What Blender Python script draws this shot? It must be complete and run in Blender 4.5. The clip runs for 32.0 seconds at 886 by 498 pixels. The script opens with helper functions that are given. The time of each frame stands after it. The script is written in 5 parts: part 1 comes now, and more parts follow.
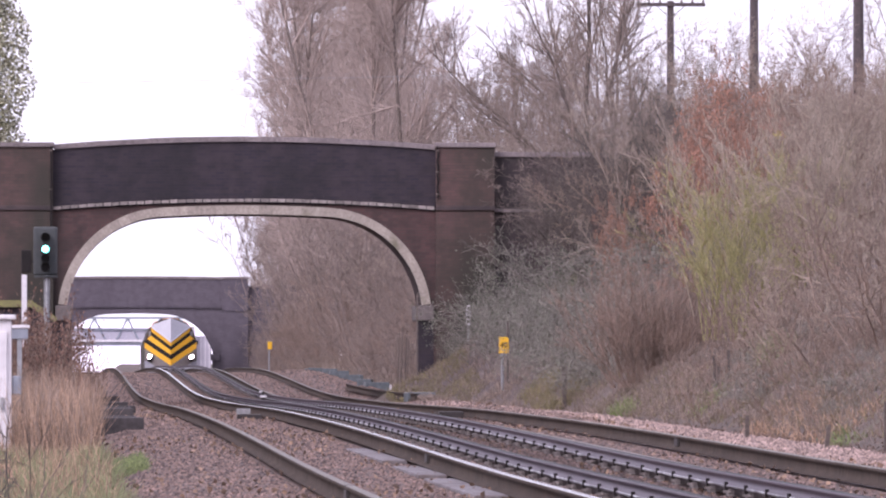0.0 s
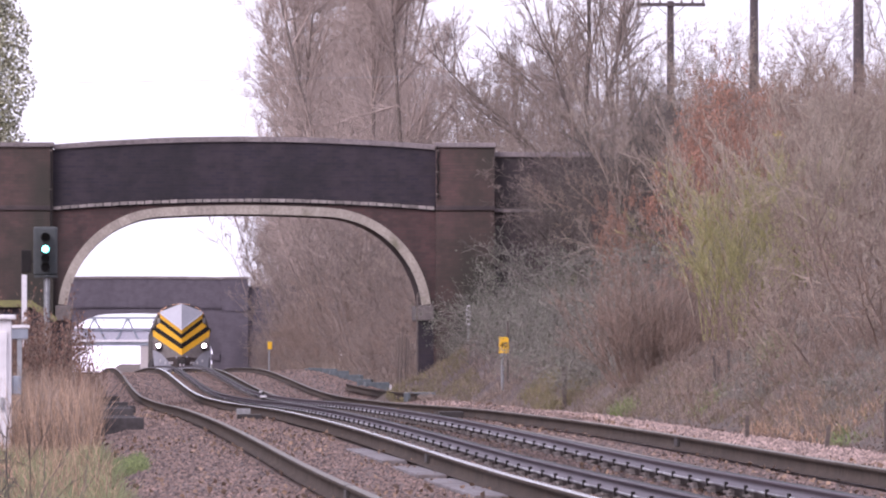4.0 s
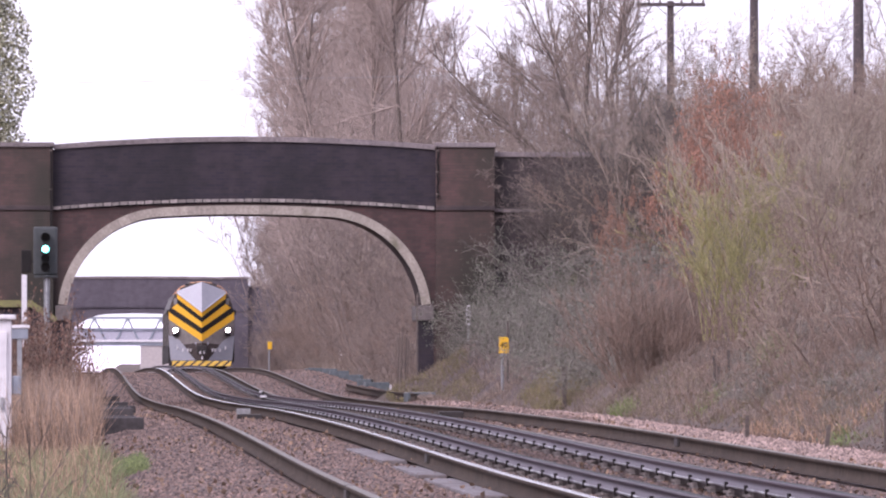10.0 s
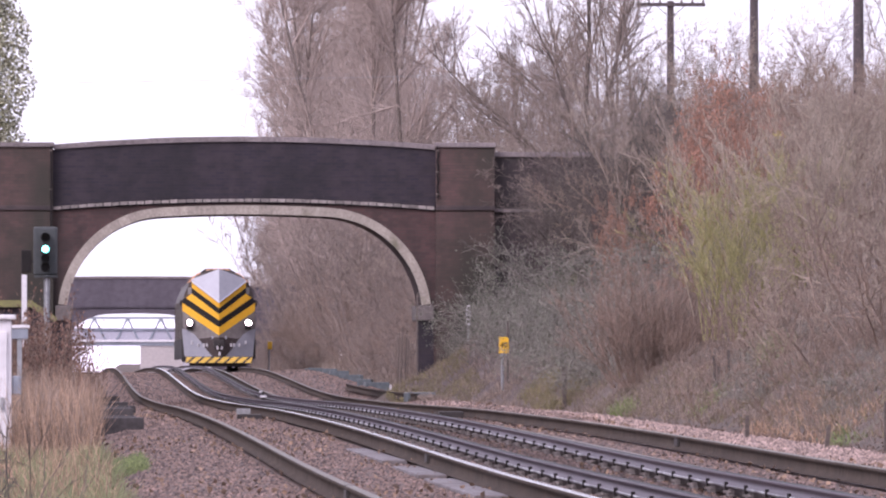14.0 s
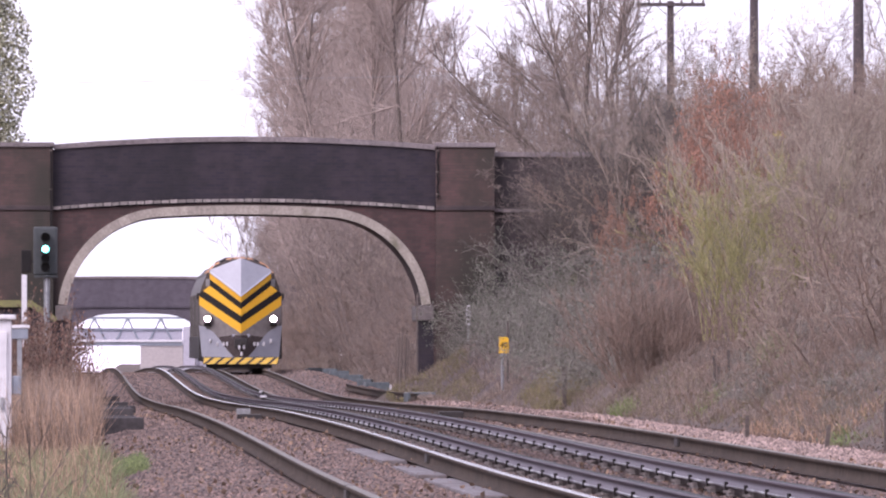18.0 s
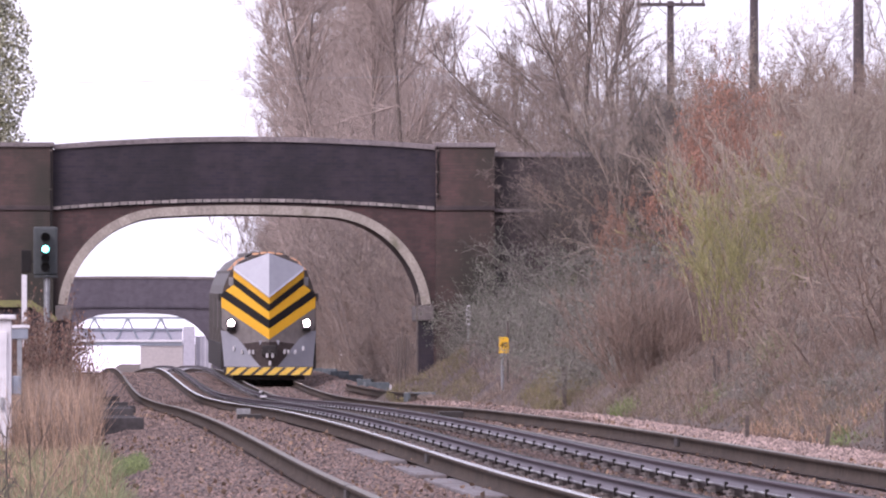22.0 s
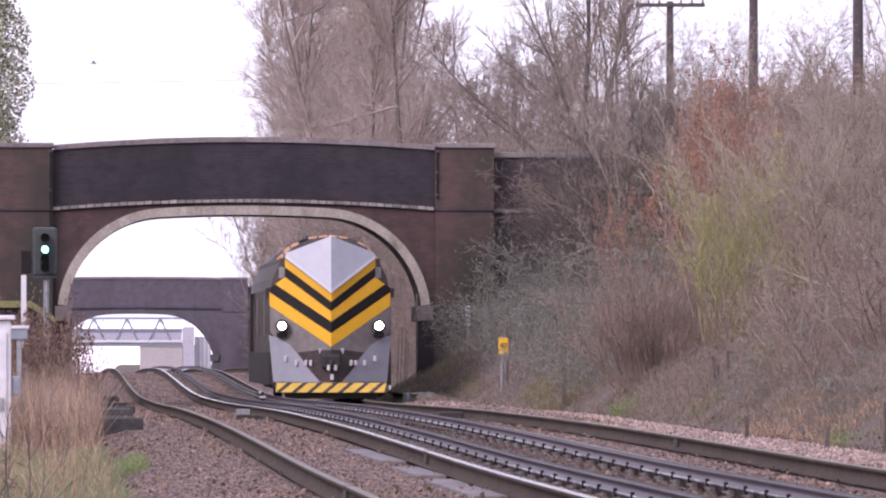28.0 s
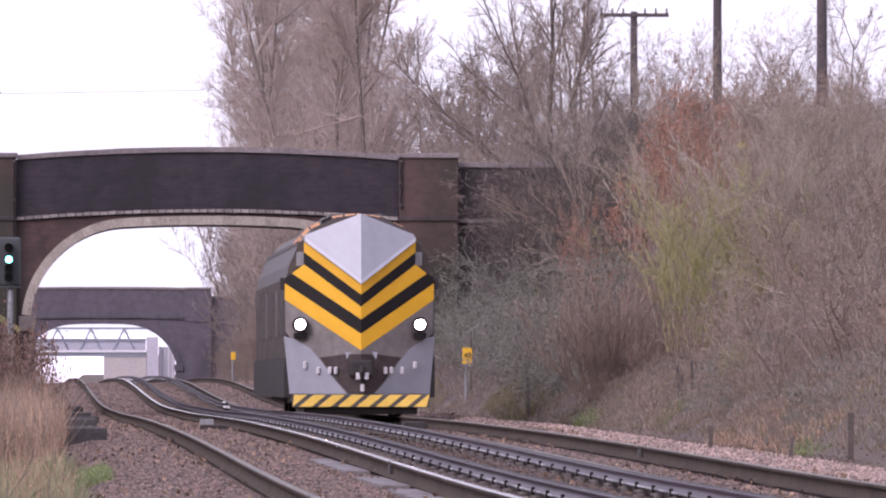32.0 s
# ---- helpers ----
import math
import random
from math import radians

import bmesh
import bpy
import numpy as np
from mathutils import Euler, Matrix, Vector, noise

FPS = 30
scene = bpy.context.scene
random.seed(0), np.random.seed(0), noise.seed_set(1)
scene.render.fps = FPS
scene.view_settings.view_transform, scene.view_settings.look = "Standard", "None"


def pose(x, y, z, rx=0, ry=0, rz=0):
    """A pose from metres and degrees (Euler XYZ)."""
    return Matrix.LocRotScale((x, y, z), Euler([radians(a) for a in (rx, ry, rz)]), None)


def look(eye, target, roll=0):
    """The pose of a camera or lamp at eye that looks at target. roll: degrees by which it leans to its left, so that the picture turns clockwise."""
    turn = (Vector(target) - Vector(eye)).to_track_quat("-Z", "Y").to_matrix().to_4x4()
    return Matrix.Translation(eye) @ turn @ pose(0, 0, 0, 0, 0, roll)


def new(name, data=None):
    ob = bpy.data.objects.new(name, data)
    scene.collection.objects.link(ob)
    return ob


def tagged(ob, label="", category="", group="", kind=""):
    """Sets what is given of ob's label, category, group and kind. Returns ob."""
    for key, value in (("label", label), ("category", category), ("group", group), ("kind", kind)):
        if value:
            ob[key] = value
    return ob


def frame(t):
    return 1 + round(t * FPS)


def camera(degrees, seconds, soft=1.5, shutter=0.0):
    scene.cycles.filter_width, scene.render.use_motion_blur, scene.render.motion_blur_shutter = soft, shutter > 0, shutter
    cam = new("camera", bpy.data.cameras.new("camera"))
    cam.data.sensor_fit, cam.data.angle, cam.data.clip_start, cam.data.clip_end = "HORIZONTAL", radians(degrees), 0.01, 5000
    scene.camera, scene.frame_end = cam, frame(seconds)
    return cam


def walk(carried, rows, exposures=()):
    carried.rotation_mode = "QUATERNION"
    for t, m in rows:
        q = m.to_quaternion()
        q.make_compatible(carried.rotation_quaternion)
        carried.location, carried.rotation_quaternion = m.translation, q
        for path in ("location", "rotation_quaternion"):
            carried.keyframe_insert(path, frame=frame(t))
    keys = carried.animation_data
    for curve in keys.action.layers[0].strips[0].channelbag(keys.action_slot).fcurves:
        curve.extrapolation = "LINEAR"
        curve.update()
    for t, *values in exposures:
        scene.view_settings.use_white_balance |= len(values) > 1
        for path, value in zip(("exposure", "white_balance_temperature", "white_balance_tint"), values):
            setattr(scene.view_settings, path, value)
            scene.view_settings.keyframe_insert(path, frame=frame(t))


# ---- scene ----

LENS = 5.25                  # degrees across the picture
FOCAL = 784 / math.tan(radians(LENS / 2))
EYE = (0.0, 0.0, 1.0)


def aim(right, up):
    """The camera's pose, turned to the right and up from its resting view, in thousandths of the distance."""
    return look(EYE, (40.699 + right, 1000.0, 1.0 + 10.760 + up))


cam = camera(LENS, 32.0, soft=2.1)
walk(cam, [(0.0, aim(0, 0)), (27.6, aim(0, 0)), (28.0, aim(0.05, 0.05)), (28.5, aim(0.08, 0.09)), (29.0, aim(0.20, 0.11)),
           (29.25, aim(0.50, 0.14)), (29.5, aim(0.89, 0.20)), (29.75, aim(1.20, 0.29)), (30.0, aim(1.50, 0.37)),
           (30.5, aim(2.13, 0.56)), (31.0, aim(2.98, 0.73)), (31.25, aim(3.15, 0.68)), (31.5, aim(3.22, 0.63)),
           (31.75, aim(3.45, 0.82)), (32.0, aim(3.79, 1.09))],
     exposures=[(0.0, 0.78, 6100, 31.5), (25.5, 0.77, 6100, 31.5), (28.0, 0.70, 6100, 31.5), (30.0, 0.64, 6100, 31.5), (32.0, 0.60, 6100, 31.5)])

# ---- sky and sun: a bright overcast winter day ----
world = bpy.data.worlds.new("world")
scene.world = world
world.use_nodes = True
wn = world.node_tree.nodes
sky = wn.new("ShaderNodeTexSky")
sky.sky_type, sky.sun_disc, sky.sun_elevation, sky.sun_rotation = "NISHITA", False, radians(34), radians(224)
sky.dust_density, sky.air_density, sky.ozone_density = 3.0, 1.0, 1.0
wn["Background"].inputs["Strength"].default_value = 0.15
cloud = wn.new("ShaderNodeMix")          # a sheet of thin white cloud before the clear sky
cloud.data_type = "RGBA"
cloud.inputs[0].default_value, cloud.inputs[7].default_value = 0.85, (5.35, 5.4, 5.7, 1)
world.node_tree.links.new(sky.outputs["Color"], cloud.inputs[6])
world.node_tree.links.new(cloud.outputs[2], wn["Background"].inputs["Color"])
sun = new("sun", bpy.data.lights.new("sun", "SUN"))
sun.data.energy, sun.data.angle, sun.data.color = 1.2, radians(28), (1.0, 0.96, 0.9)
sun.matrix_world = look((-60.0, -62.0, 58.0), (0, 0, 0))


# ---- materials ----
def mat(name, light, dark=None, rough=0.85, metal=0.0, coarse=0.6, fine=25.0, bump=0.4, rand=0.0, island=False, spots=None, wear=0.5, gloss=0.5):
    """Two scales of variation between dark and light, relief by the finer one. spots: a third colour in patches."""
    m = bpy.data.materials.new(name)
    m.use_nodes = True
    n, l = m.node_tree.nodes, m.node_tree.links
    b = n["Principled BSDF"]
    dark = dark or tuple(c * 0.6 for c in light)
    co = n.new("ShaderNodeTexCoord")

    def noisy(scale, detail):
        t = n.new("ShaderNodeTexNoise")
        t.inputs["Scale"].default_value, t.inputs["Detail"].default_value = scale, detail
        l.new(co.outputs["Object"], t.inputs["Vector"])
        return t

    def mixed(kind, fac, a, c):
        x = n.new("ShaderNodeMix")
        x.data_type, x.blend_type = "RGBA", kind
        for socket, value in ((x.inputs[0], fac), (x.inputs[6], a), (x.inputs[7], c)):
            if hasattr(value, "is_linked"):
                l.new(value, socket)
            else:
                socket.default_value = value
        return x.outputs[2]

    def ramp(source, lo, hi):
        r = n.new("ShaderNodeMapRange")
        r.inputs["From Min"].default_value, r.inputs["From Max"].default_value = lo, hi
        l.new(source, r.inputs["Value"])
        return r.outputs["Result"]

    big, small = noisy(coarse, 4.0), noisy(fine, 3.0)
    both = n.new("ShaderNodeMath")
    both.operation = "MULTIPLY_ADD"
    both.inputs[1].default_value = 0.6
    l.new(small.outputs["Fac"], both.inputs[0])
    half = n.new("ShaderNodeMath")
    half.operation, half.inputs[1].default_value = "MULTIPLY", 0.4
    l.new(big.outputs["Fac"], half.inputs[0])
    l.new(half.outputs[0], both.inputs[2])
    col = mixed("MIX", ramp(both.outputs[0], 0.5 - 0.3 * (1.05 - wear), 0.5 + 0.3 * (1.05 - wear)), (*dark, 1), (*light, 1))
    if spots:
        patch = noisy(coarse * 1.7, 5.0)
        col = mixed("MIX", ramp(patch.outputs["Fac"], spots[1], spots[1] + 0.12), col, (*spots[0], 1))
    if rand or island:
        src = n.new("ShaderNodeNewGeometry").outputs["Random Per Island"] if island else n.new("ShaderNodeObjectInfo").outputs["Random"]
        h = n.new("ShaderNodeHueSaturation")
        k = n.new("ShaderNodeMapRange")
        k.inputs["To Min"].default_value, k.inputs["To Max"].default_value = 1 - (rand or 0.4), 1 + (rand or 0.4)
        l.new(src, k.inputs["Value"])
        l.new(k.outputs["Result"], h.inputs["Value"])
        l.new(col, h.inputs["Color"])
        col = h.outputs["Color"]
    l.new(col, b.inputs["Base Color"])
    b.inputs["Metallic"].default_value = metal
    b.inputs["Specular IOR Level"].default_value = gloss
    r = n.new("ShaderNodeMapRange")
    r.inputs["To Min"].default_value, r.inputs["To Max"].default_value = max(rough - 0.12, 0.05), min(rough + 0.1, 1.0)
    l.new(small.outputs["Fac"], r.inputs["Value"])
    l.new(r.outputs["Result"], b.inputs["Roughness"])
    if bump:
        bp = n.new("ShaderNodeBump")
        bp.inputs["Strength"].default_value, bp.inputs["Distance"].default_value = bump, 0.02
        l.new(small.outputs["Fac"], bp.inputs["Height"])
        l.new(bp.outputs["Normal"], b.inputs["Normal"])
    return m


def brick_mat(name, c1, c2, joint, stain, amount):
    """Brickwork of 225 x 75 mm courses with recessed joints, blotched by soot."""
    m = bpy.data.materials.new(name)
    m.use_nodes = True
    n, l = m.node_tree.nodes, m.node_tree.links
    b = n["Principled BSDF"]
    co = n.new("ShaderNodeTexCoord")
    sep, add, com = n.new("ShaderNodeSeparateXYZ"), n.new("ShaderNodeMath"), n.new("ShaderNodeCombineXYZ")
    l.new(co.outputs["Object"], sep.inputs[0])
    l.new(sep.outputs[0], add.inputs[0])
    l.new(sep.outputs[1], add.inputs[1])
    l.new(add.outputs[0], com.inputs[0])
    l.new(sep.outputs[2], com.inputs[1])
    t = n.new("ShaderNodeTexBrick")
    for key, value in (("Scale", 1.0), ("Brick Width", 0.225), ("Row Height", 0.075), ("Mortar Size", 0.006), ("Bias", -0.1)):
        t.inputs[key].default_value = value
    t.inputs["Color1"].default_value, t.inputs["Color2"].default_value, t.inputs["Mortar"].default_value = (*c1, 1), (*c2, 1), (*joint, 1)
    l.new(com.outputs[0], t.inputs["Vector"])
    col = t.outputs["Color"]
    for scale, lo, hi, stretch in ((0.55, 0.62 - amount, 0.85 - amount, 0.45), (2.6, 0.45, 0.85, 1.0)):
        mp, no, mr, mx = n.new("ShaderNodeMapping"), n.new("ShaderNodeTexNoise"), n.new("ShaderNodeMapRange"), n.new("ShaderNodeMix")
        mp.inputs["Scale"].default_value = (1, 1, stretch)
        l.new(co.outputs["Object"], mp.inputs["Vector"])
        l.new(mp.outputs["Vector"], no.inputs["Vector"])
        no.inputs["Scale"].default_value, no.inputs["Detail"].default_value = scale, 6.0
        mr.inputs["From Min"].default_value, mr.inputs["From Max"].default_value = lo, hi
        l.new(no.outputs["Fac"], mr.inputs["Value"])
        mx.data_type = "RGBA"
        l.new(mr.outputs["Result"], mx.inputs[0])
        l.new(col, mx.inputs[6])
        mx.inputs[7].default_value = (*stain, 1)
        col = mx.outputs[2]
    l.new(col, b.inputs["Base Color"])
    b.inputs["Roughness"].default_value = 0.9
    bp = n.new("ShaderNodeBump")
    bp.inputs["Strength"].default_value, bp.inputs["Distance"].default_value, bp.invert = 0.8, 0.01, True
    l.new(t.outputs["Fac"], bp.inputs["Height"])
    l.new(bp.outputs["Normal"], b.inputs["Normal"])
    return m


def glow_mat(name, colour, strength):
    m = bpy.data.materials.new(name)
    m.use_nodes = True
    b = m.node_tree.nodes["Principled BSDF"]
    b.inputs["Base Color"].default_value = (*colour, 1)
    b.inputs["Emission Color"].default_value, b.inputs["Emission Strength"].default_value = (*colour, 1), strength
    return m


M = {
    "litter": mat("leaf_litter", (0.135, 0.098, 0.076), (0.045, 0.033, 0.027), coarse=0.5, fine=18, bump=0.8, spots=((0.10, 0.095, 0.045), 0.62)),
    "field": mat("rough_grass", (0.16, 0.16, 0.07), (0.09, 0.08, 0.04), coarse=0.2, fine=9),
    "ballast": mat("ballast_stone", (0.16, 0.108, 0.092), (0.038, 0.026, 0.023), coarse=0.25, fine=11, bump=1.0, spots=((0.17, 0.135, 0.12), 0.66)),
    "stone": mat("loose_stone", (0.25, 0.168, 0.138), (0.05, 0.034, 0.029), fine=20, island=True, rand=0.85),
    "stone_pale": mat("pale_loose_stone", (0.43, 0.31, 0.265), (0.17, 0.12, 0.10), fine=20, island=True, rand=0.7),
    "ballast_pale": mat("pale_ballast", (0.35, 0.25, 0.215), (0.12, 0.084, 0.072), coarse=0.3, fine=11, bump=1.0, spots=((0.12, 0.085, 0.07), 0.62)),
    "earth": mat("bare_earth", (0.115, 0.085, 0.078), (0.05, 0.037, 0.034), coarse=0.8, fine=16, bump=1.0, spots=((0.20, 0.155, 0.14), 0.64)),
    "rust": mat("rusty_rail_side", (0.088, 0.067, 0.053), (0.036, 0.027, 0.023), rough=0.88, coarse=1.2, fine=8, gloss=0.12),
    "dull": mat("seldom_used_rail_top", (0.18, 0.16, 0.13), (0.09, 0.08, 0.065), rough=0.5, metal=0.05, coarse=0.3, fine=6, bump=0.02, gloss=0.12),
    "steel": mat("polished_rail_top", (0.34, 0.32, 0.30), (0.17, 0.15, 0.135), rough=0.2, metal=0.8, coarse=0.3, fine=6, bump=0.05),
    "cond": mat("conductor_steel", (0.105, 0.082, 0.10), (0.046, 0.036, 0.045), rough=0.55, coarse=0.6, fine=5, gloss=0.3),
    "wet": mat("worn_conductor_top", (0.10, 0.10, 0.097), (0.05, 0.048, 0.05), rough=0.75, metal=0.0, coarse=0.4, fine=3, bump=0.1, gloss=0.1),
    # pale patches stand for the sky's sheen along the conductor's foot
    "foot": mat("sky_sheen_foot", (0.46, 0.47, 0.49), (0.09, 0.08, 0.092), rough=0.4, metal=0.2, coarse=0.06, fine=1.3, bump=0.1, wear=0.85, gloss=0.25),
    "string": mat("weathered_string_stone", (0.34, 0.30, 0.28), (0.15, 0.13, 0.125), coarse=2.2, fine=16, rand=0.3),
    "hazard": mat("pale_hazard_yellow", (0.90, 0.62, 0.13), (0.78, 0.50, 0.08), rough=0.45, fine=6, bump=0.05),
    "screen": mat("pale_lattice_screen", (0.52, 0.50, 0.56), (0.42, 0.40, 0.46), rough=0.6, fine=8, bump=0.05),
    # lightened so that the far block looks hazy
    "rendering": mat("hazed_wall", (0.50, 0.45, 0.44), (0.40, 0.36, 0.355), coarse=0.6, fine=5),
    "glass": mat("grimy_cab_glass", (0.30, 0.31, 0.34), (0.20, 0.20, 0.22), rough=0.15, fine=8, bump=0),
    "sprig": mat("yellow_leaves", (0.55, 0.45, 0.10), (0.40, 0.32, 0.07), island=True, rand=0.3, bump=0),
    "pot": mat("insulator_glaze", (0.24, 0.21, 0.20), (0.06, 0.05, 0.048), rough=0.35, fine=30),
    "sleeper": mat("old_timber", (0.12, 0.10, 0.09), (0.04, 0.034, 0.032), coarse=1.5, fine=12, rand=0.25),
    "tarred": mat("tarred_timber", (0.075, 0.066, 0.066), (0.028, 0.024, 0.025), coarse=1.5, fine=12, rand=0.3),
    "concrete": mat("weathered_concrete", (0.36, 0.36, 0.37), (0.20, 0.20, 0.20), coarse=1.2, fine=14, rand=0.15, spots=((0.14, 0.14, 0.11), 0.6)),
    "board": mat("worn_grey_board", (0.23, 0.21, 0.215), (0.10, 0.085, 0.085), coarse=0.8, fine=9, spots=((0.10, 0.075, 0.065), 0.55)),
    "slate": mat("wet_trough_lid", (0.13, 0.155, 0.17), (0.06, 0.07, 0.075), rough=0.5, coarse=1.2, fine=14, rand=0.2),
    "brick": brick_mat("red_brick", (0.102, 0.054, 0.052), (0.072, 0.042, 0.042), (0.075, 0.06, 0.055), (0.034, 0.027, 0.024), 0.16),
    "soot": brick_mat("sooty_brick", (0.045, 0.034, 0.043), (0.028, 0.023, 0.035), (0.045, 0.036, 0.038), (0.017, 0.015, 0.019), 0.17),
    "stained": brick_mat("stained_brick", (0.115, 0.066, 0.060), (0.085, 0.052, 0.049), (0.075, 0.06, 0.055), (0.042, 0.038, 0.03), 0.24),
    "grimy": brick_mat("grimy_brick", (0.085, 0.060, 0.060), (0.062, 0.047, 0.049), (0.06, 0.05, 0.05), (0.034, 0.028, 0.03), 0.2),
    # bluer and paler than the near brick: distance haze as colour
    "far_brick": brick_mat("hazed_brick", (0.132, 0.113, 0.138), (0.112, 0.098, 0.12), (0.118, 0.105, 0.12), (0.08, 0.069, 0.084), 0.12),
    "ring": mat("limestone", (0.42, 0.37, 0.32), (0.24, 0.21, 0.18), coarse=0.9, fine=16, rand=0.12, spots=((0.16, 0.15, 0.10), 0.62)),
    "far_stone": mat("dull_stone", (0.17, 0.145, 0.14), (0.10, 0.085, 0.08), coarse=0.9, fine=10, rand=0.12),
    "cope": mat("coping_stone", (0.26, 0.22, 0.22), (0.13, 0.11, 0.11), coarse=0.9, fine=14, rand=0.12),
    "moss": mat("mossy_coping", (0.27, 0.26, 0.09), (0.14, 0.13, 0.075), coarse=1.4, fine=18),
    "twig": mat("grey_twigs", (0.41, 0.335, 0.272), (0.205, 0.165, 0.132), island=True, rand=0.4, bump=0),
    # lighter copy of the twigs: haze over the far wood put into the colour
    "twig_pale": mat("hazed_twigs", (0.43, 0.345, 0.305), (0.28, 0.222, 0.196), island=True, rand=0.3, bump=0),
    "twig_dim": mat("dim_grey_twigs", (0.30, 0.238, 0.205), (0.165, 0.13, 0.112), island=True, rand=0.45, bump=0),
    # darker copy of the twigs: shade by the wing wall as colour
    "twig_dark": mat("shaded_twigs", (0.15, 0.125, 0.11), (0.07, 0.058, 0.05), island=True, rand=0.4, bump=0),
    "twig_red": mat("reddish_twigs", (0.325, 0.24, 0.19), (0.158, 0.115, 0.092), island=True, rand=0.4, bump=0),
    "cane": mat("bramble_canes", (0.31, 0.285, 0.25), (0.155, 0.142, 0.124), island=True, rand=0.45, bump=0),
    "twig_brown": mat("brown_twigs", (0.32, 0.235, 0.185), (0.165, 0.118, 0.094), island=True, rand=0.45, bump=0),
    "straw_stem": mat("pale_straw_stems", (0.47, 0.395, 0.315), (0.26, 0.215, 0.17), island=True, rand=0.4, bump=0),
    "willow": mat("yellow_green_stems", (0.40, 0.37, 0.165), (0.22, 0.205, 0.09), island=True, rand=0.4, bump=0),
    "bark": mat("bark", (0.20, 0.16, 0.137), (0.10, 0.078, 0.067), coarse=2, fine=18, rand=0.2),
    "ivy": mat("ivy_leaves", (0.46, 0.45, 0.31), (0.28, 0.275, 0.185), rough=0.55, island=True, rand=0.5, bump=0),
    "bramble": mat("bramble_leaves", (0.20, 0.205, 0.16), (0.11, 0.115, 0.085), island=True, rand=0.5, bump=0),
    "beech": mat("dead_beech_leaves", (0.42, 0.225, 0.155), (0.24, 0.125, 0.09), island=True, rand=0.4, bump=0),
    "dead": mat("withered_leaves", (0.24, 0.14, 0.10), (0.10, 0.06, 0.05), island=True, rand=0.45, bump=0),
    "leaf_fall": mat("fallen_leaf_brown", (0.21, 0.155, 0.125), (0.11, 0.08, 0.066), island=True, rand=0.4, bump=0),
    "strewn": mat("strewn_leaf_brown", (0.31, 0.21, 0.145), (0.14, 0.093, 0.068), island=True, rand=0.5, bump=0),
    "patch": mat("fresh_grass", (0.21, 0.26, 0.10), (0.12, 0.15, 0.06), island=True, rand=0.4, bump=0),
    "straw": mat("dry_grass", (0.46, 0.31, 0.21), (0.20, 0.13, 0.088), island=True, rand=0.6, bump=0),
    "lime": mat("yellowish_grass", (0.25, 0.215, 0.105), (0.13, 0.112, 0.06), island=True, rand=0.4, bump=0),
    "weed": mat("withered_weeds", (0.32, 0.25, 0.205), (0.15, 0.117, 0.095), island=True, rand=0.5, bump=0),
    "grass": mat("winter_grass", (0.26, 0.27, 0.14), (0.15, 0.16, 0.08), island=True, rand=0.4, bump=0),
    "yellow": mat("yellow_paint", (0.86, 0.47, 0.025), (0.76, 0.39, 0.02), rough=0.4, coarse=0.8, fine=5, bump=0.05, wear=0.3),
    "signal_grey": mat("faded_grey_paint", (0.06, 0.068, 0.07), (0.04, 0.046, 0.048), rough=0.6, fine=8, bump=0.05),
    "black": mat("black_paint", (0.02, 0.016, 0.016), (0.011, 0.009, 0.009), gloss=0.25, rough=0.6, coarse=0.8, fine=6, bump=0.05),
    "silver": mat("silver_paint", (0.37, 0.375, 0.42), (0.30, 0.305, 0.345), rough=0.42, metal=0.2, coarse=0.8, fine=5, bump=0.05, wear=0.3),
    # lighter copy of the silver: the light a turned flange catches
    "rim": mat("lit_rim_silver", (0.50, 0.50, 0.55), (0.42, 0.42, 0.47), rough=0.4, fine=6, bump=0.05),
    "greybody": mat("grimy_grey_paint", (0.115, 0.10, 0.094), (0.065, 0.056, 0.053), rough=0.5, coarse=0.9, fine=7, bump=0.1),
    "nosegrey": mat("dusty_grey_paint", (0.235, 0.21, 0.20), (0.15, 0.132, 0.126), rough=0.5, coarse=0.9, fine=7, bump=0.1),
    "recess": mat("grimy_recess", (0.085, 0.066, 0.064), (0.045, 0.035, 0.034), rough=0.7, fine=9, gloss=0.2),
    "brownside": mat("grimy_brown_panels", (0.085, 0.066, 0.060), (0.038, 0.03, 0.028), rough=0.55, coarse=0.7, fine=6, bump=0.1),
    "orange": mat("orange_trim", (0.85, 0.48, 0.28), (0.68, 0.36, 0.20), rough=0.45, fine=6, bump=0.05),
    "under": mat("oily_underframe", (0.035, 0.028, 0.026), (0.015, 0.012, 0.012), rough=0.6, fine=9),
    "white": mat("white_paint", (0.78, 0.76, 0.78), (0.60, 0.58, 0.60), rough=0.5, coarse=1.2, fine=9, bump=0.1),
    "galv": mat("galvanised_steel", (0.42, 0.43, 0.45), (0.28, 0.29, 0.30), rough=0.45, metal=0.6, fine=12, bump=0.1),
    "bluegrey": mat("blue_grey_steel", (0.30, 0.33, 0.38), (0.20, 0.22, 0.26), rough=0.5, fine=8, bump=0.1),
    "pole": mat("creosoted_pole", (0.11, 0.085, 0.09), (0.055, 0.045, 0.045), coarse=1.5, fine=14),
    "stake": mat("grey_stake", (0.15, 0.12, 0.105), (0.06, 0.05, 0.045), coarse=1.5, fine=16, rand=0.25),
    "plate": mat("sign_yellow", (0.85, 0.50, 0.03), (0.75, 0.42, 0.02), rough=0.4, fine=6, bump=0.05),
    "gull": mat("gull_feathers", (0.6, 0.6, 0.62), (0.4, 0.4, 0.42), fine=20, bump=0),
    "lamp": glow_mat("headlamp_glow", (1.0, 0.86, 0.76), 90.0),
    "green": glow_mat("green_aspect", (0.16, 1.0, 0.80), 5.0),
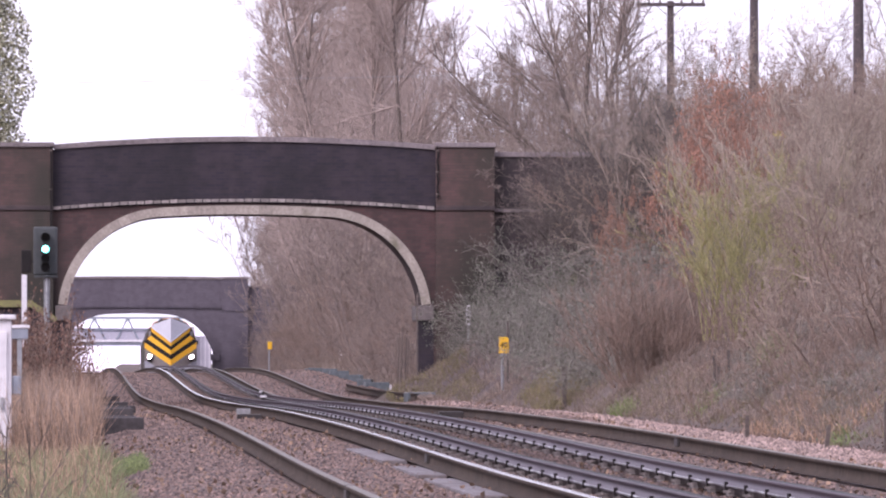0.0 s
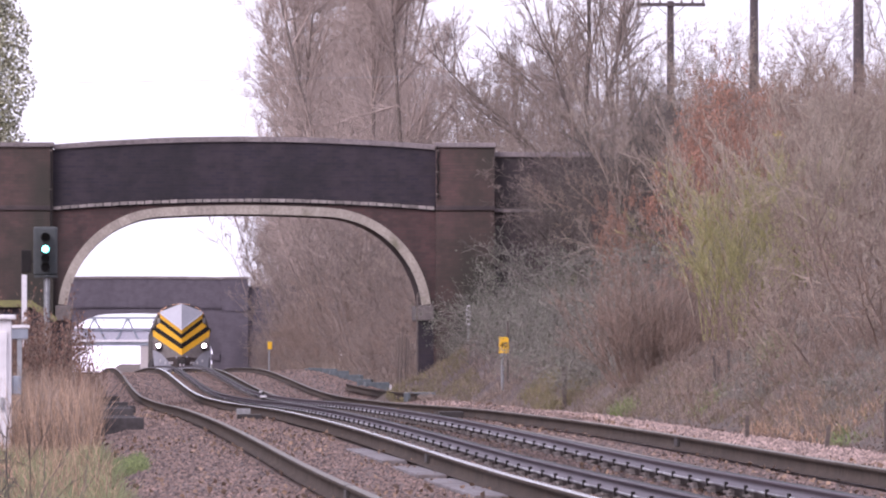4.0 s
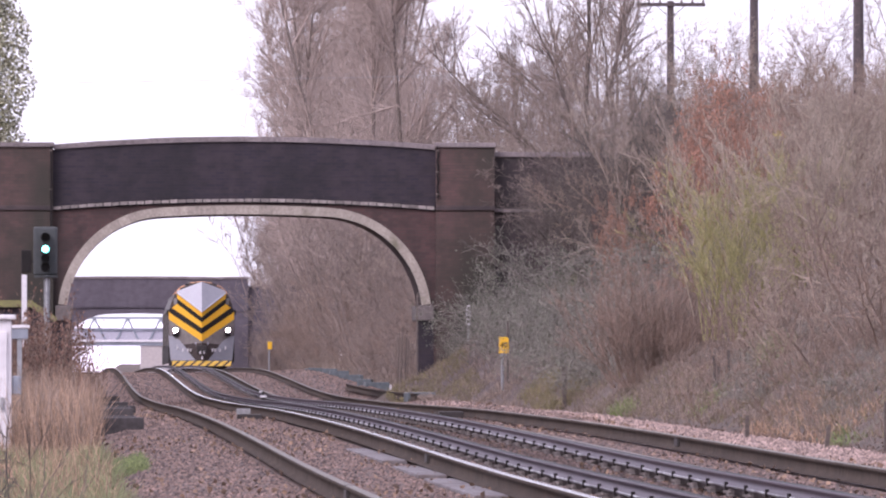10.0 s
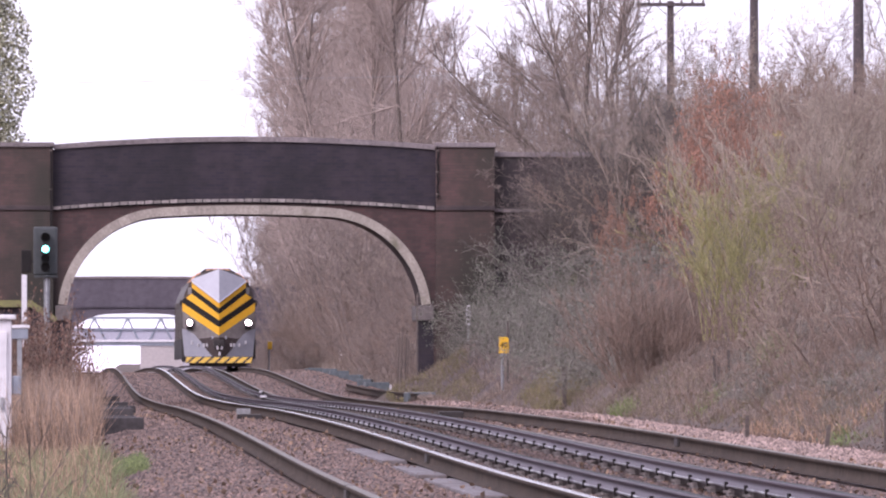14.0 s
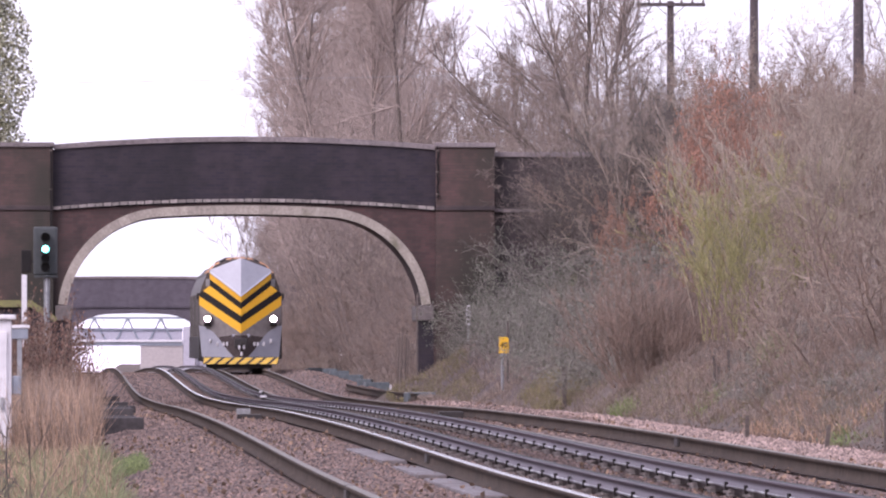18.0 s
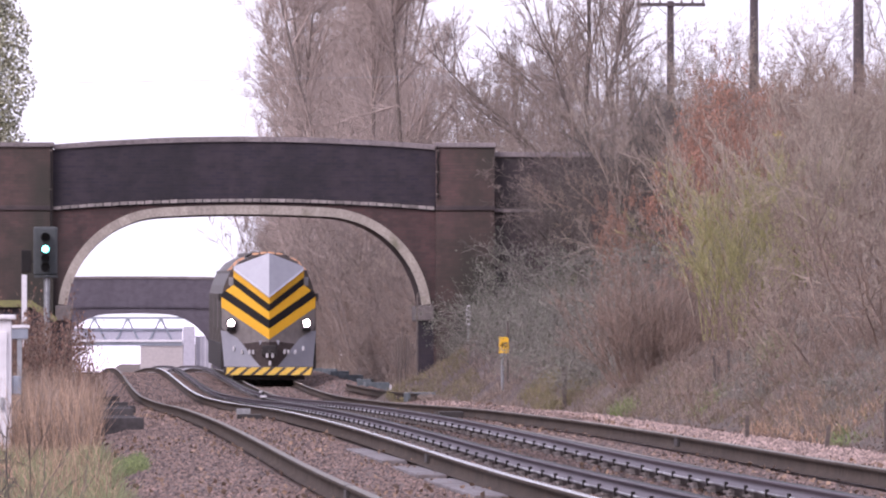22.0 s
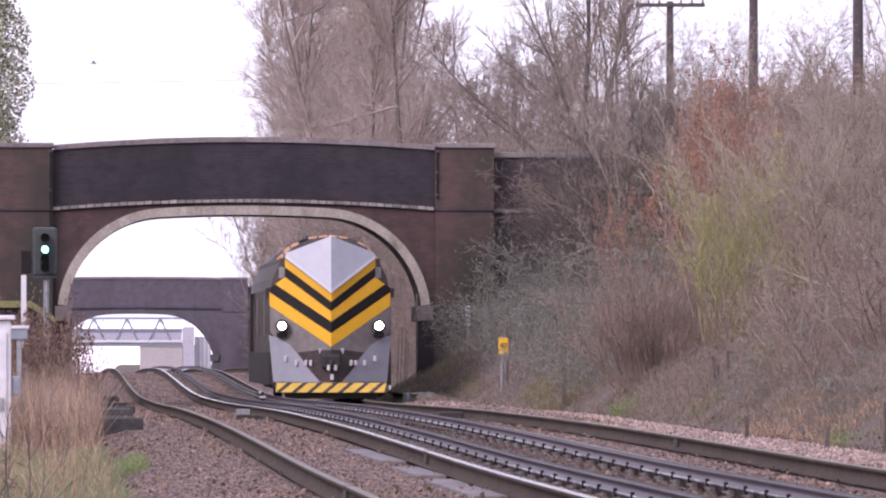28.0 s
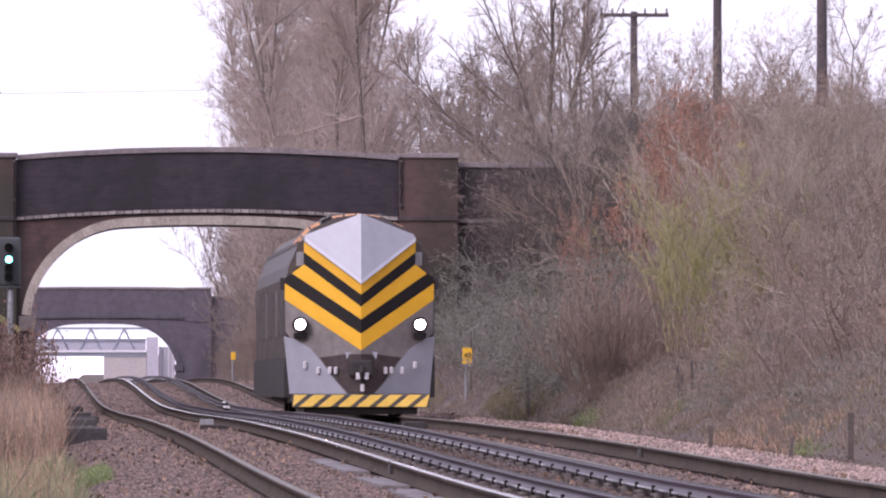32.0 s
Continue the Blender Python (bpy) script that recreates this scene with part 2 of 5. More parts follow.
    # emission gives the backdrop its misty brightness; it is no lamp
    "haze": glow_mat("glowing_haze", (0.85, 0.81, 0.90), 0.50),
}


# ---- mesh helpers ----
def part(name, source, material, parent=None, label="", smooth=False):
    """Links a bmesh or (verts, faces) as one mesh object, under a thing or a part if one is given."""
    me = bpy.data.meshes.new(name)
    if isinstance(source, tuple):
        me.from_pydata(source[0], [], source[1])
    else:
        source.to_mesh(me)
        source.free()
    for one in material if isinstance(material, list) else [material]:
        me.materials.append(M[one])
    if smooth:
        me.shade_smooth()
    ob = new(name, me)
    if parent is not None:
        ob.parent = parent
    return tagged(ob, label)


def thing(name, m, label, category, group="", kind=""):
    ob = new(name)
    ob.empty_display_size = 0.2
    ob.matrix_basis = m
    return tagged(ob, label, category, group, kind)


def box(x0, x1, y0, y1, z0, z1, bevel=0.0, bm=None):
    bm = bm or bmesh.new()
    made = bmesh.ops.create_cube(bm, size=1.0, matrix=Matrix.LocRotScale(((x0 + x1) / 2, (y0 + y1) / 2, (z0 + z1) / 2), None, (x1 - x0, y1 - y0, z1 - z0)))
    if bevel:
        edges = list({e for v in made["verts"] for e in v.link_edges})
        bmesh.ops.bevel(bm, geom=edges, offset=bevel, segments=2, affect="EDGES", profile=0.6)
    return bm


def rod(a, b, r, r2=None, sides=10, bm=None):
    bm = bm or bmesh.new()
    a, b = Vector(a), Vector(b)
    turn = (b - a).to_track_quat("Z", "Y").to_matrix().to_4x4()
    bmesh.ops.create_cone(bm, cap_ends=True, segments=sides, radius1=r, radius2=r if r2 is None else r2, depth=(b - a).length,
                          matrix=Matrix.Translation((a + b) / 2) @ turn)
    return bm


def prism(outline, depth, bm=None):
    """An outline of (x, z) points, given towards the viewer at y = 0 and drawn back by depth."""
    bm = bm or bmesh.new()
    front = [bm.verts.new((x, 0, z)) for x, z in outline]
    back = [bm.verts.new((x, depth, z)) for x, z in outline]
    n = len(outline)
    bm.faces.new(front)
    bm.faces.new(back[::-1])
    for i in range(n):
        bm.faces.new((front[(i + 1) % n], front[i], back[i], back[(i + 1) % n]))
    bmesh.ops.recalc_face_normals(bm, faces=bm.faces)
    return bm


def raw(name, verts, faces, material, parent=None, label="", slots=None):
    """A large mesh from arrays: faces all of one size."""
    me = bpy.data.meshes.new(name)
    verts, faces = np.asarray(verts, dtype=np.float32), np.asarray(faces, dtype=np.int32)
    k = faces.shape[1]
    me.vertices.add(len(verts))
    me.vertices.foreach_set("co", verts.ravel())
    me.loops.add(faces.size)
    me.loops.foreach_set("vertex_index", faces.ravel())
    me.polygons.add(len(faces))
    me.polygons.foreach_set("loop_start", np.arange(0, faces.size, k, dtype=np.int32))
    for one in material if isinstance(material, list) else [material]:
        me.materials.append(M[one])
    if slots is not None:
        me.polygons.foreach_set("material_index", np.asarray(slots, dtype=np.int32))
    me.update(calc_edges=True)
    me.validate()
    ob = new(name, me)
    if parent is not None:
        ob.parent = parent
    return tagged(ob, label)


# ---- the lie of the land ----
RAIL_Y = (0, 86, 95, 110, 125, 149, 168, 201, 225, 241, 255, 267, 297, 317, 342, 380, 432, 452, 514, 600, 760, 1000, 1400, 5000)
RAIL_Z = (0, 0, .03, .06, .085, .08, .055, -.04, -.07, -.07, -.02, .05, .29, .43, .48, .42, .14, -.08, -.90, -2.1, -4.6, -7, -8, -9)
FINE = np.arange(-400.0, 5001.0, 2.0)
LEVEL = np.convolve(np.pad(np.interp(FINE, RAIL_Y, RAIL_Z), 5, mode="edge"), np.ones(11) / 11, mode="valid")
LEFT, RIGHT = 3.02, 6.42     # the two tracks' centre lines
HALF = 0.752                 # from a track's centre to a rail's


def rail_z(y):
    """Height of the rails' tops: flat, then a dip, a crest, and down towards the station."""
    return np.interp(y, FINE, LEVEL)


def toe(y):
    """Where the right-hand bank begins: it comes closer towards the bridge."""
    return np.interp(y, (100, 150, 190, 214, 220, 226, 230, 234, 238, 242, 250, 300),
                     (11.3, 10.9, 10.4, 9.25, 8.95, 8.45, 7.95, 7.8, 7.9, 8.6, 9.4, 9.8))


def ground_z(x, y):
    """The cutting: track bed, cess, and a bank on either side up to the level of the fields."""
    x, y = np.asarray(x, dtype=float), np.asarray(y, dtype=float)
    bed = rail_z(y) - 0.19
    z = bed - 0.22 * np.clip((x - 8.3) / 0.8, 0, 1) - 0.22 * np.clip((1.1 - x) / 0.8, 0, 1)
    heap = np.interp(y, (120, 150, 180, 200, 260, 330, 380), (0.0, 0.10, 0.26, 0.30, 0.34, 0.26, 0.0))   # the raised cess
    z = z + heap * np.clip((x - 7.8) / 0.9, 0, 1) * np.clip((toe(y) + 0.3 - x) / 0.8, 0, 1)
    top = 5.0 - 0.2 * bed
    right = np.clip((x - toe(y)) * np.interp(y, (150, 200, 222, 238, 250), (0.74, 0.78, 0.74, 0.74, 0.74)), 0, None)
    near = np.clip((y - 95) / 70, 0, 1)
    left = np.clip((-0.9 - x) * (0.05 + 0.55 * near), 0, None)
    z = z + np.minimum(right, top) + np.minimum(left, top * (0.15 + 0.85 * near))
    rough = np.clip((x - toe(y)) / 1.5, 0, 1) + np.clip((0.2 - x) / 1.0, 0, 1)
    return z + rough * (0.12 * np.sin(x * 1.9 + y * 0.37) * np.sin(y * 0.31 - x) + 0.03 * np.sin(y * 1.1 + x * 3.1))


def ground():
    xs = np.concatenate([[-4000, -900, -200, -60, -30, -18], np.arange(-12, -1.5, 0.75), np.arange(-1.5, 1.5, 0.2), np.arange(1.5, 7.4, 0.6),
                         np.arange(7.4, 12, 0.2), np.arange(12, 20.1, 0.5), [22, 26, 34, 60, 200, 900, 4000]])
    ys = np.concatenate([[-400, -100, -30], np.arange(0, 60, 6.0), np.arange(60, 260, 1.2), np.arange(260, 560, 2.5), np.arange(560, 1000, 20), [1100, 1400, 2000, 3000, 4900]])
    gx, gy = np.meshgrid(xs, ys)
    gz = ground_z(gx, gy)
    verts = np.stack([gx, gy, gz], -1).reshape(-1, 3)
    w = len(xs)
    i, j = np.meshgrid(np.arange(w - 1), np.arange(len(ys) - 1))
    a = (j * w + i).ravel()
    faces = np.stack([a, a + 1, a + 1 + w, a + w], -1)
    mid, far = np.meshgrid((xs[:-1] + xs[1:]) / 2, (ys[:-1] + ys[1:]) / 2)
    edge = 0.12 * np.sin(far * 0.9) + 0.1 * np.sin(far * 0.23)
    slot = np.where((mid > 7.2) & (mid < toe(far) - 0.1 + edge) & (far < 215), 3, 0)
    slot = np.where(slot == 3, 3, np.where((mid > 0.3 + edge) & (mid < toe(far) - 0.1 + edge), 1, np.where(np.abs(mid) > 24, 2, 0)))
    slot = np.where((far > 203) & (far < 233) & (mid > toe(far) + 0.5 + edge) & (mid < 10.9 + edge), 4, slot)
    ob = raw("ground", verts, faces, ["litter", "ballast", "field", "ballast_pale", "earth"], slots=slot.ravel())
    ob.data.shade_smooth()
    tagged(ob, "stone ballast bed between leaf-strewn cutting banks", "ground", kind="structure")


ground()


# ---- the railway ----
def sweep(profile, x, ys, dz=0.0):
    """A rail's section (x, z) carried along the line."""
    zs = rail_z(ys) + dz
    k = len(profile)
    verts = np.array([(x + px, y, z + pz) for y, z in zip(ys, zs) for px, pz in profile])
    base = np.arange(len(ys) - 1)[:, None] * k + np.arange(k)[None]
    step = np.arange(len(ys) - 1)[:, None] * k + (np.arange(k)[None] + 1) % k
    faces = np.stack([base, step, step + k, base + k], -1).reshape(-1, 4)
    return verts, faces


RAIL = ((-0.07, -0.159), (0.07, -0.159), (0.07, -0.148), (0.012, -0.125), (0.009, -0.045), (0.036, -0.035), (0.036, -0.006),
        (0.026, 0.0), (-0.026, 0.0), (-0.036, -0.006), (-0.036, -0.035), (-0.009, -0.045), (-0.012, -0.125), (-0.07, -0.148))
THIRD = ((-0.06, -0.105), (0.06, -0.105), (0.06, -0.085), (0.022, -0.07), (0.022, -0.03), (0.04, -0.02), (0.04, 0.0),
         (-0.04, 0.0), (-0.04, -0.02), (-0.022, -0.03), (-0.022, -0.07), (-0.06, -0.085))
LINE_Y = np.concatenate([np.arange(-60, 60, 15.0), np.arange(60, 560, 2.0), np.arange(560, 1000, 20.0)])


def track(x, label):
    ob = thing("railway_track", pose(0, 0, 0), label, "railway track", "tracks", "structure")
    for side in (-HALF, HALF):
        v, f = sweep(RAIL, x + side, LINE_Y)
        k = np.tile(np.where(np.isin(np.arange(14), (6, 7, 8)), 1, 0), len(LINE_Y) - 1)
        worn = (x, side) == (LEFT, HALF)
        raw("rail", v, f, ["rust", "steel" if worn else "dull"], ob, "rusty rail with a bright worn top" if worn else "rusty brown steel rail", k)
    rng = np.random.default_rng(int(x * 10))
    plank = part("sleeper", box(-1.28, 1.28, -0.125, 0.125, -0.12, 0.0, 0.01), "sleeper", ob)
    for i in range(296):
        y = 56 + 0.7 * i
        o = plank if i == 0 else plank.copy()
        if i:
            scene.collection.objects.link(o)
        o.matrix_basis = pose(x, y, float(rail_z(y)) - 0.199 + rng.normal(0, 0.004), 0, 0, rng.normal(0, 0.6))
    return ob


track(LEFT, "empty railway track of rusty rails on stone ballast")
track(RIGHT, "railway track of rusty rails on which the train runs")


def conductor(x, first):
    ob = thing("conductor_rail", pose(0, 0, 0), "dark raised conductor rail on pale pot insulators", "conductor rail", "conductor rails", "structure")
    ys = LINE_Y[(LINE_Y > 20) & (LINE_Y < 560)]
    v, f = sweep(THIRD, x, ys, 0.076)
    # slot 2, the foot's edges, has sky sheen in its colour
    k = np.tile(np.where(np.isin(np.arange(12), (1, 11)), 2, np.where(np.arange(12) == 6, 1, 0)), len(ys) - 1)
    raw("conductor", v, f, ["cond", "wet", "foot"], ob, slots=k)
    bm = rod((0, 0, -0.17), (0, 0, -0.095), 0.065, 0.05, 8)
    rod((0, 0, -0.15), (0, 0, -0.13), 0.085, 0.085, 8, bm)
    pot = part("insulator", bm, "pot", ob, "pale glazed pot insulator")
    bm = box(-0.072, -0.045, -0.03, 0.03, -0.125, -0.062)
    box(0.045, 0.072, -0.03, 0.03, -0.125, -0.062, bm=bm)
    clip = part("clip", bm, "black", ob)
    ys = np.arange(first, 330, 2.1)
    for i, y in enumerate(ys):
        for source in (pot, clip):
            o = source if i == 0 else source.copy()
            if i:
                scene.collection.objects.link(o)
            o.location = (x, y, float(rail_z(y)) + 0.076)


conductor(LEFT + HALF + 0.43, 56.0)
conductor(RIGHT - HALF - 0.43, 57.1)


def stones(name, label, n, x0, x1, y0, y1, small, large, material, seed):
    """Loose ballast, proud of the bed: angular pyramids between x0 and x1, thinning out with distance."""
    rng = np.random.default_rng(seed)
    y = y0 + (y1 - y0) * rng.random(n) ** 1.5
    x = x0 + rng.random(n) * (np.minimum(x1, toe(y) - 0.1) - x0)
    gap = np.abs(x[:, None] - np.array([LEFT - HALF, LEFT + HALF, RIGHT - HALF, RIGHT + HALF])[None]).min(1)
    keep = gap > 0.09
    x, y = x[keep], y[keep]
    n = len(x)
    size = rng.uniform(small, large, n)
    z = ground_z(x, y) - 0.006
    turn = rng.uniform(0, 6.28, n)[:, None] + np.arange(4)[None] * 1.571 + rng.normal(0, 0.3, (n, 4))
    wide = size[:, None] * rng.uniform(0.7, 1.4, (n, 4))
    foot = np.stack([np.cos(turn) * wide, np.sin(turn) * wide, rng.uniform(-0.01, 0.008, (n, 4))], -1)
    tip = np.stack([rng.normal(0, 0.008, n), rng.normal(0, 0.008, n), size * rng.uniform(0.5, 1.1, n)], -1)[:, None]
    v = np.concatenate([foot, tip], 1) + np.stack([x, y, z], -1)[:, None]
    tri = np.array([(0, 1, 4), (1, 2, 4), (2, 3, 4), (3, 0, 4)])
    faces = (tri[None] + 5 * np.arange(n)[:, None, None]).reshape(-1, 3)
    tagged(raw(name, v.reshape(-1, 3), faces, material), label, "ballast", kind="stuff")


stones("loose_ballast", "loose angular brown and grey ballast stones", 120000, 0.3, 7.1, 58, 163, 0.011, 0.029, "stone", 3)
stones("fresh_ballast", "loose paler pinkish ballast stones in the cess", 40000, 7.25, 11.2, 62, 210, 0.018, 0.042, "stone_pale", 4)
stones("distant_ballast", "dark ballast stones over the dip and the crest", 70000, 0.6, 9.0, 150, 350, 0.022, 0.048, "stone", 5)


# ---- brick road bridges ----
def arch(spring, crown, bend):
    """A flat arch of three centres, from its left foot to its right one: (x, z, outward x, outward z)."""
    r2, flat = bend
    r1 = 35.0
    lean = math.asin(flat / r1)
    cx, cz = (r1 - r2) * math.sin(lean), crown - r1 + (r1 - r2) * math.cos(lean)
    half = []
    for i in range(13):
        a = lean * i / 12
        half.append((r1 * math.sin(a), crown - r1 + r1 * math.cos(a), math.sin(a), math.cos(a)))
    end = math.acos(max(-1, min(1, (spring - cz) / r2)))
    for i in range(1, 15):
        a = lean + (end - lean) * i / 14
        half.append((cx + r2 * math.sin(a), cz + r2 * math.cos(a), math.sin(a), math.cos(a)))
    return [(-x, z, -u, w) for x, z, u, w in half[:0:-1]] + half


def bridge(y, dz, wall, parapet, stone, label, wing, bow=0.2, lift=0.0, bend=(2.40, 2.05)):
    ob = thing("road_bridge", pose(4.72, y, dz), label, "bridge", "road bridges", "structure")
    deep, curve = 3.4, arch(2.16, 4.36, bend)
    foot = curve[-1][0]

    def camber(x, level):
        return level - bow * min(abs(x) / 4.7, 1.6) ** 2

    xs = [-6.0 + 0.5 * i for i in range(25)]
    outline = [(-6.0, -2.2)] + [(x, camber(x, 4.62)) for x in xs] + [(6.0, -2.2), (foot + 0.03, -2.2)]
    outline += [(x, z) for x, z, _, _ in curve[::-1]] + [(-foot - 0.03, -2.2)]
    part("arch_body", prism(outline, deep), wall, ob, "red-brown brick spandrels and arch barrel")
    for back in (0.0, deep - 0.45):
        span = [-4.66] + [x for x in xs if abs(x) < 4.6] + [4.66]
        line = [(x, camber(x, 4.59)) for x in span] + [(x, camber(x, 6.12 + lift)) for x in span[::-1]]
        bm = prism(line, 0.45)
        bmesh.ops.translate(bm, verts=bm.verts, vec=(0, back + 0.03, 0))
        part("parapet", bm, parapet, ob, "soot-blackened brick parapet")
    # string course, in blocks
    rng = np.random.default_rng(int(y))
    for i in range(46):
        x0, x1 = -4.62 + i * 0.2009, -4.62 + (i + 1) * 0.2009 - 0.022
        a, b = camber(x0, 4.66), camber(x1, 4.66)
        sag = 0.012 * rng.random()
        bm = prism([(x0, a), (x1, b), (x1, b + 0.085 - sag), (x0, a + 0.085 - sag)], 0.5)
        bmesh.ops.translate(bm, verts=bm.verts, vec=(0, -0.09 - 0.02 * rng.random(), 0))
        part("string_stone", bm, "string" if wing < 10 else stone, ob)
    for i in range(24):
        x0, x1 = -4.62 + i * 0.385, -4.62 + (i + 1) * 0.385 - 0.012
        a, b = camber(x0, 4.66), camber(x1, 4.66)
        bm = prism([(x0, a + 0.089), (x1, b + 0.089), (x1, b + 0.16), (x0, a + 0.16)], 0.4)
        bmesh.ops.translate(bm, verts=bm.verts, vec=(0, -0.05, 0))
        part("string_brick", bm, parapet, ob)
    # coping slabs
    for back in (0.0, deep - 0.45):
        for i in range(12):
            x0, x1 = -4.62 + i * 0.77, -4.62 + (i + 1) * 0.77 - 0.006
            a, b = camber(x0, 6.124 + lift), camber(x1, 6.124 + lift)
            high = 0.12 + 0.008 * rng.random()
            bm = prism([(x0, a), (x1, b), (x1, b + high), (x0, a + high)], 0.55)
            bmesh.ops.translate(bm, verts=bm.verts, vec=(0, back - 0.02 - 0.015 * rng.random(), 0))
            part("coping_stone", bm, "cope", ob)
    # ring of voussoirs
    for i in range(0, len(curve) - 1):
        (xa, za, ua, wa), (xb, zb, ub, wb) = curve[i], curve[i + 1]
        t = 0.22
        bm = prism([(xa, za), (xb, zb), (xb + ub * t, zb + wb * t), (xa + ua * t, za + wa * t)], 0.5)
        bmesh.ops.translate(bm, verts=bm.verts, vec=(0, -0.05, 0))
        part("voussoir", bm, stone, ob)
    for side in (-1, 1):
        a, b = sorted((side * 4.64, side * 6.06))
        top = 5.98 if wing < 10 else 6.22
        part("pilaster", box(a, b, -0.16, 0.6, -2.2, top), "stained" if wing < 10 else wall, ob)
        part("pilaster_cap", box(a - 0.03, b + 0.03, -0.22, 0.66, top + 0.004, top + 0.12, 0.02), "cope", ob)
        part("pilaster_band", box(a - 0.02, b + 0.02, -0.21, 0.6, 4.46, 4.56, 0.01), "grimy" if wing < 10 else stone, ob)
        a, b = sorted((side * (foot - 0.12), side * (foot + 0.3)))
        part("impost", box(a, b, -0.10, deep - 0.1, 1.78, 2.15, 0.03), "far_stone" if wing < 10 else wall, ob, "worn springer block")
        # thin proud slab; on the near bridge sooty brick also gives the springer's shade
        part("pier_base", box(a + 0.01, b - 0.01, -0.012, 0.3, -2.2, 1.776), "soot" if wing < 10 else wall, ob, "base of the pier, shade put into its sooty brick")
        a, b = sorted((side * 6.06, side * (6.06 + wing)))
        part("wing_wall", box(a, b, 0.15, 0.7, -2.2, 5.75), "grimy" if wing < 10 else wall, ob)
        part("wing_band", box(a, b, 0.08, 0.5, 4.42, 4.5), "cope", ob)
        part("wing_coping", box(a, b, 0.08, 0.75, 5.754, 5.88, 0.02), "cope", ob)
    return ob


bridge(234.3, 0.0, "brick", "soot", "ring", "red brick road bridge with a pale stone arch ring and sooty parapet", 9.0)
def parapet_cable(x, low, high, sway, label):
    """A dark cable clipped down the joint between parapet and pilaster."""
    ob = thing("cable", pose(x, 234.1, 0), label, "cable", "cables on the bridge")
    cu = bpy.data.curves.new("strand", "CURVE")
    cu.dimensions, cu.bevel_depth, cu.bevel_resolution = "3D", 0.022, 2
    line = cu.splines.new("POLY")
    line.points.add(19)
    for i, p in enumerate(line.points):
        p.co = (sway * math.sin(i * 1.3), 0.0, low + (high - low) * i / 19, 1)
    cu.materials.append(M["black"])
    new("strand", cu).parent = ob
    for z in (low + 0.1, (low + high) / 2, high - 0.12):
        part("clip", box(-0.04, 0.04, -0.03, 0.03, z - 0.02, z + 0.02), "stake", ob)
    part("cap", box(-0.04, 0.04, -0.04, 0.04, high - 0.01, high + 0.05, 0.01), "cope", ob, "small pale cap")


parapet_cable(0.03, 3.9, 6.02, 0.006, "straight dark cable down the edge of the parapet")
parapet_cable(9.40, 4.75, 6.02, 0.014, "slack dark cable hanging beside the pilaster")
# the far bridge carries its haze in the brick colour
bridge(526.0, -1.2, "far_brick", "far_brick", "far_brick", "brick road bridge beyond the crest, haze put into its colour", 12.0, 0.05, 0.12, (2.9, 1.54))


# ---- bare trees, shrubs and grass ----
def unit(v):
    return v / np.maximum(np.linalg.norm(v, axis=-1, keepdims=True), 1e-9)


def cones(p, q, r0, r1=None):
    """Tapered three-sided stems, from p to q; pointed where r1 is not given."""
    d = unit(q - p)
    a = unit(np.cross(d, np.where(np.abs(d[:, 2:3]) > 0.9, (1.0, 0, 0), (0, 0, 1.0))))
    b = np.cross(d, a)
    n = len(p)
    off = [a * math.cos(k) + b * math.sin(k) for k in (0, 2.094, 4.189)]
    r0 = np.broadcast_to(r0, (n,))[:, None]
    ring = [p + o * r0 for o in off]
    if r1 is None:
        v = np.stack(ring + [q], 1)
        f = np.array([(0, 1, 3), (1, 2, 3), (2, 0, 3)])
    else:
        r1 = np.broadcast_to(r1, (n,))[:, None]
        v = np.stack(ring + [q + o * r1 for o in off], 1)
        f = np.array([(0, 1, 4), (0, 4, 3), (1, 2, 5), (1, 5, 4), (2, 0, 3), (2, 3, 5)])
    k = v.shape[1]
    return v.reshape(-1, 3), (f[None] + k * np.arange(n)[:, None, None]).reshape(-1, 3)


def join(pieces):
    verts, faces, n = [], [], 0
    for v, f in pieces:
        verts.append(v)
        faces.append(f + n)
        n += len(v)
    return np.concatenate(verts), np.concatenate(faces)


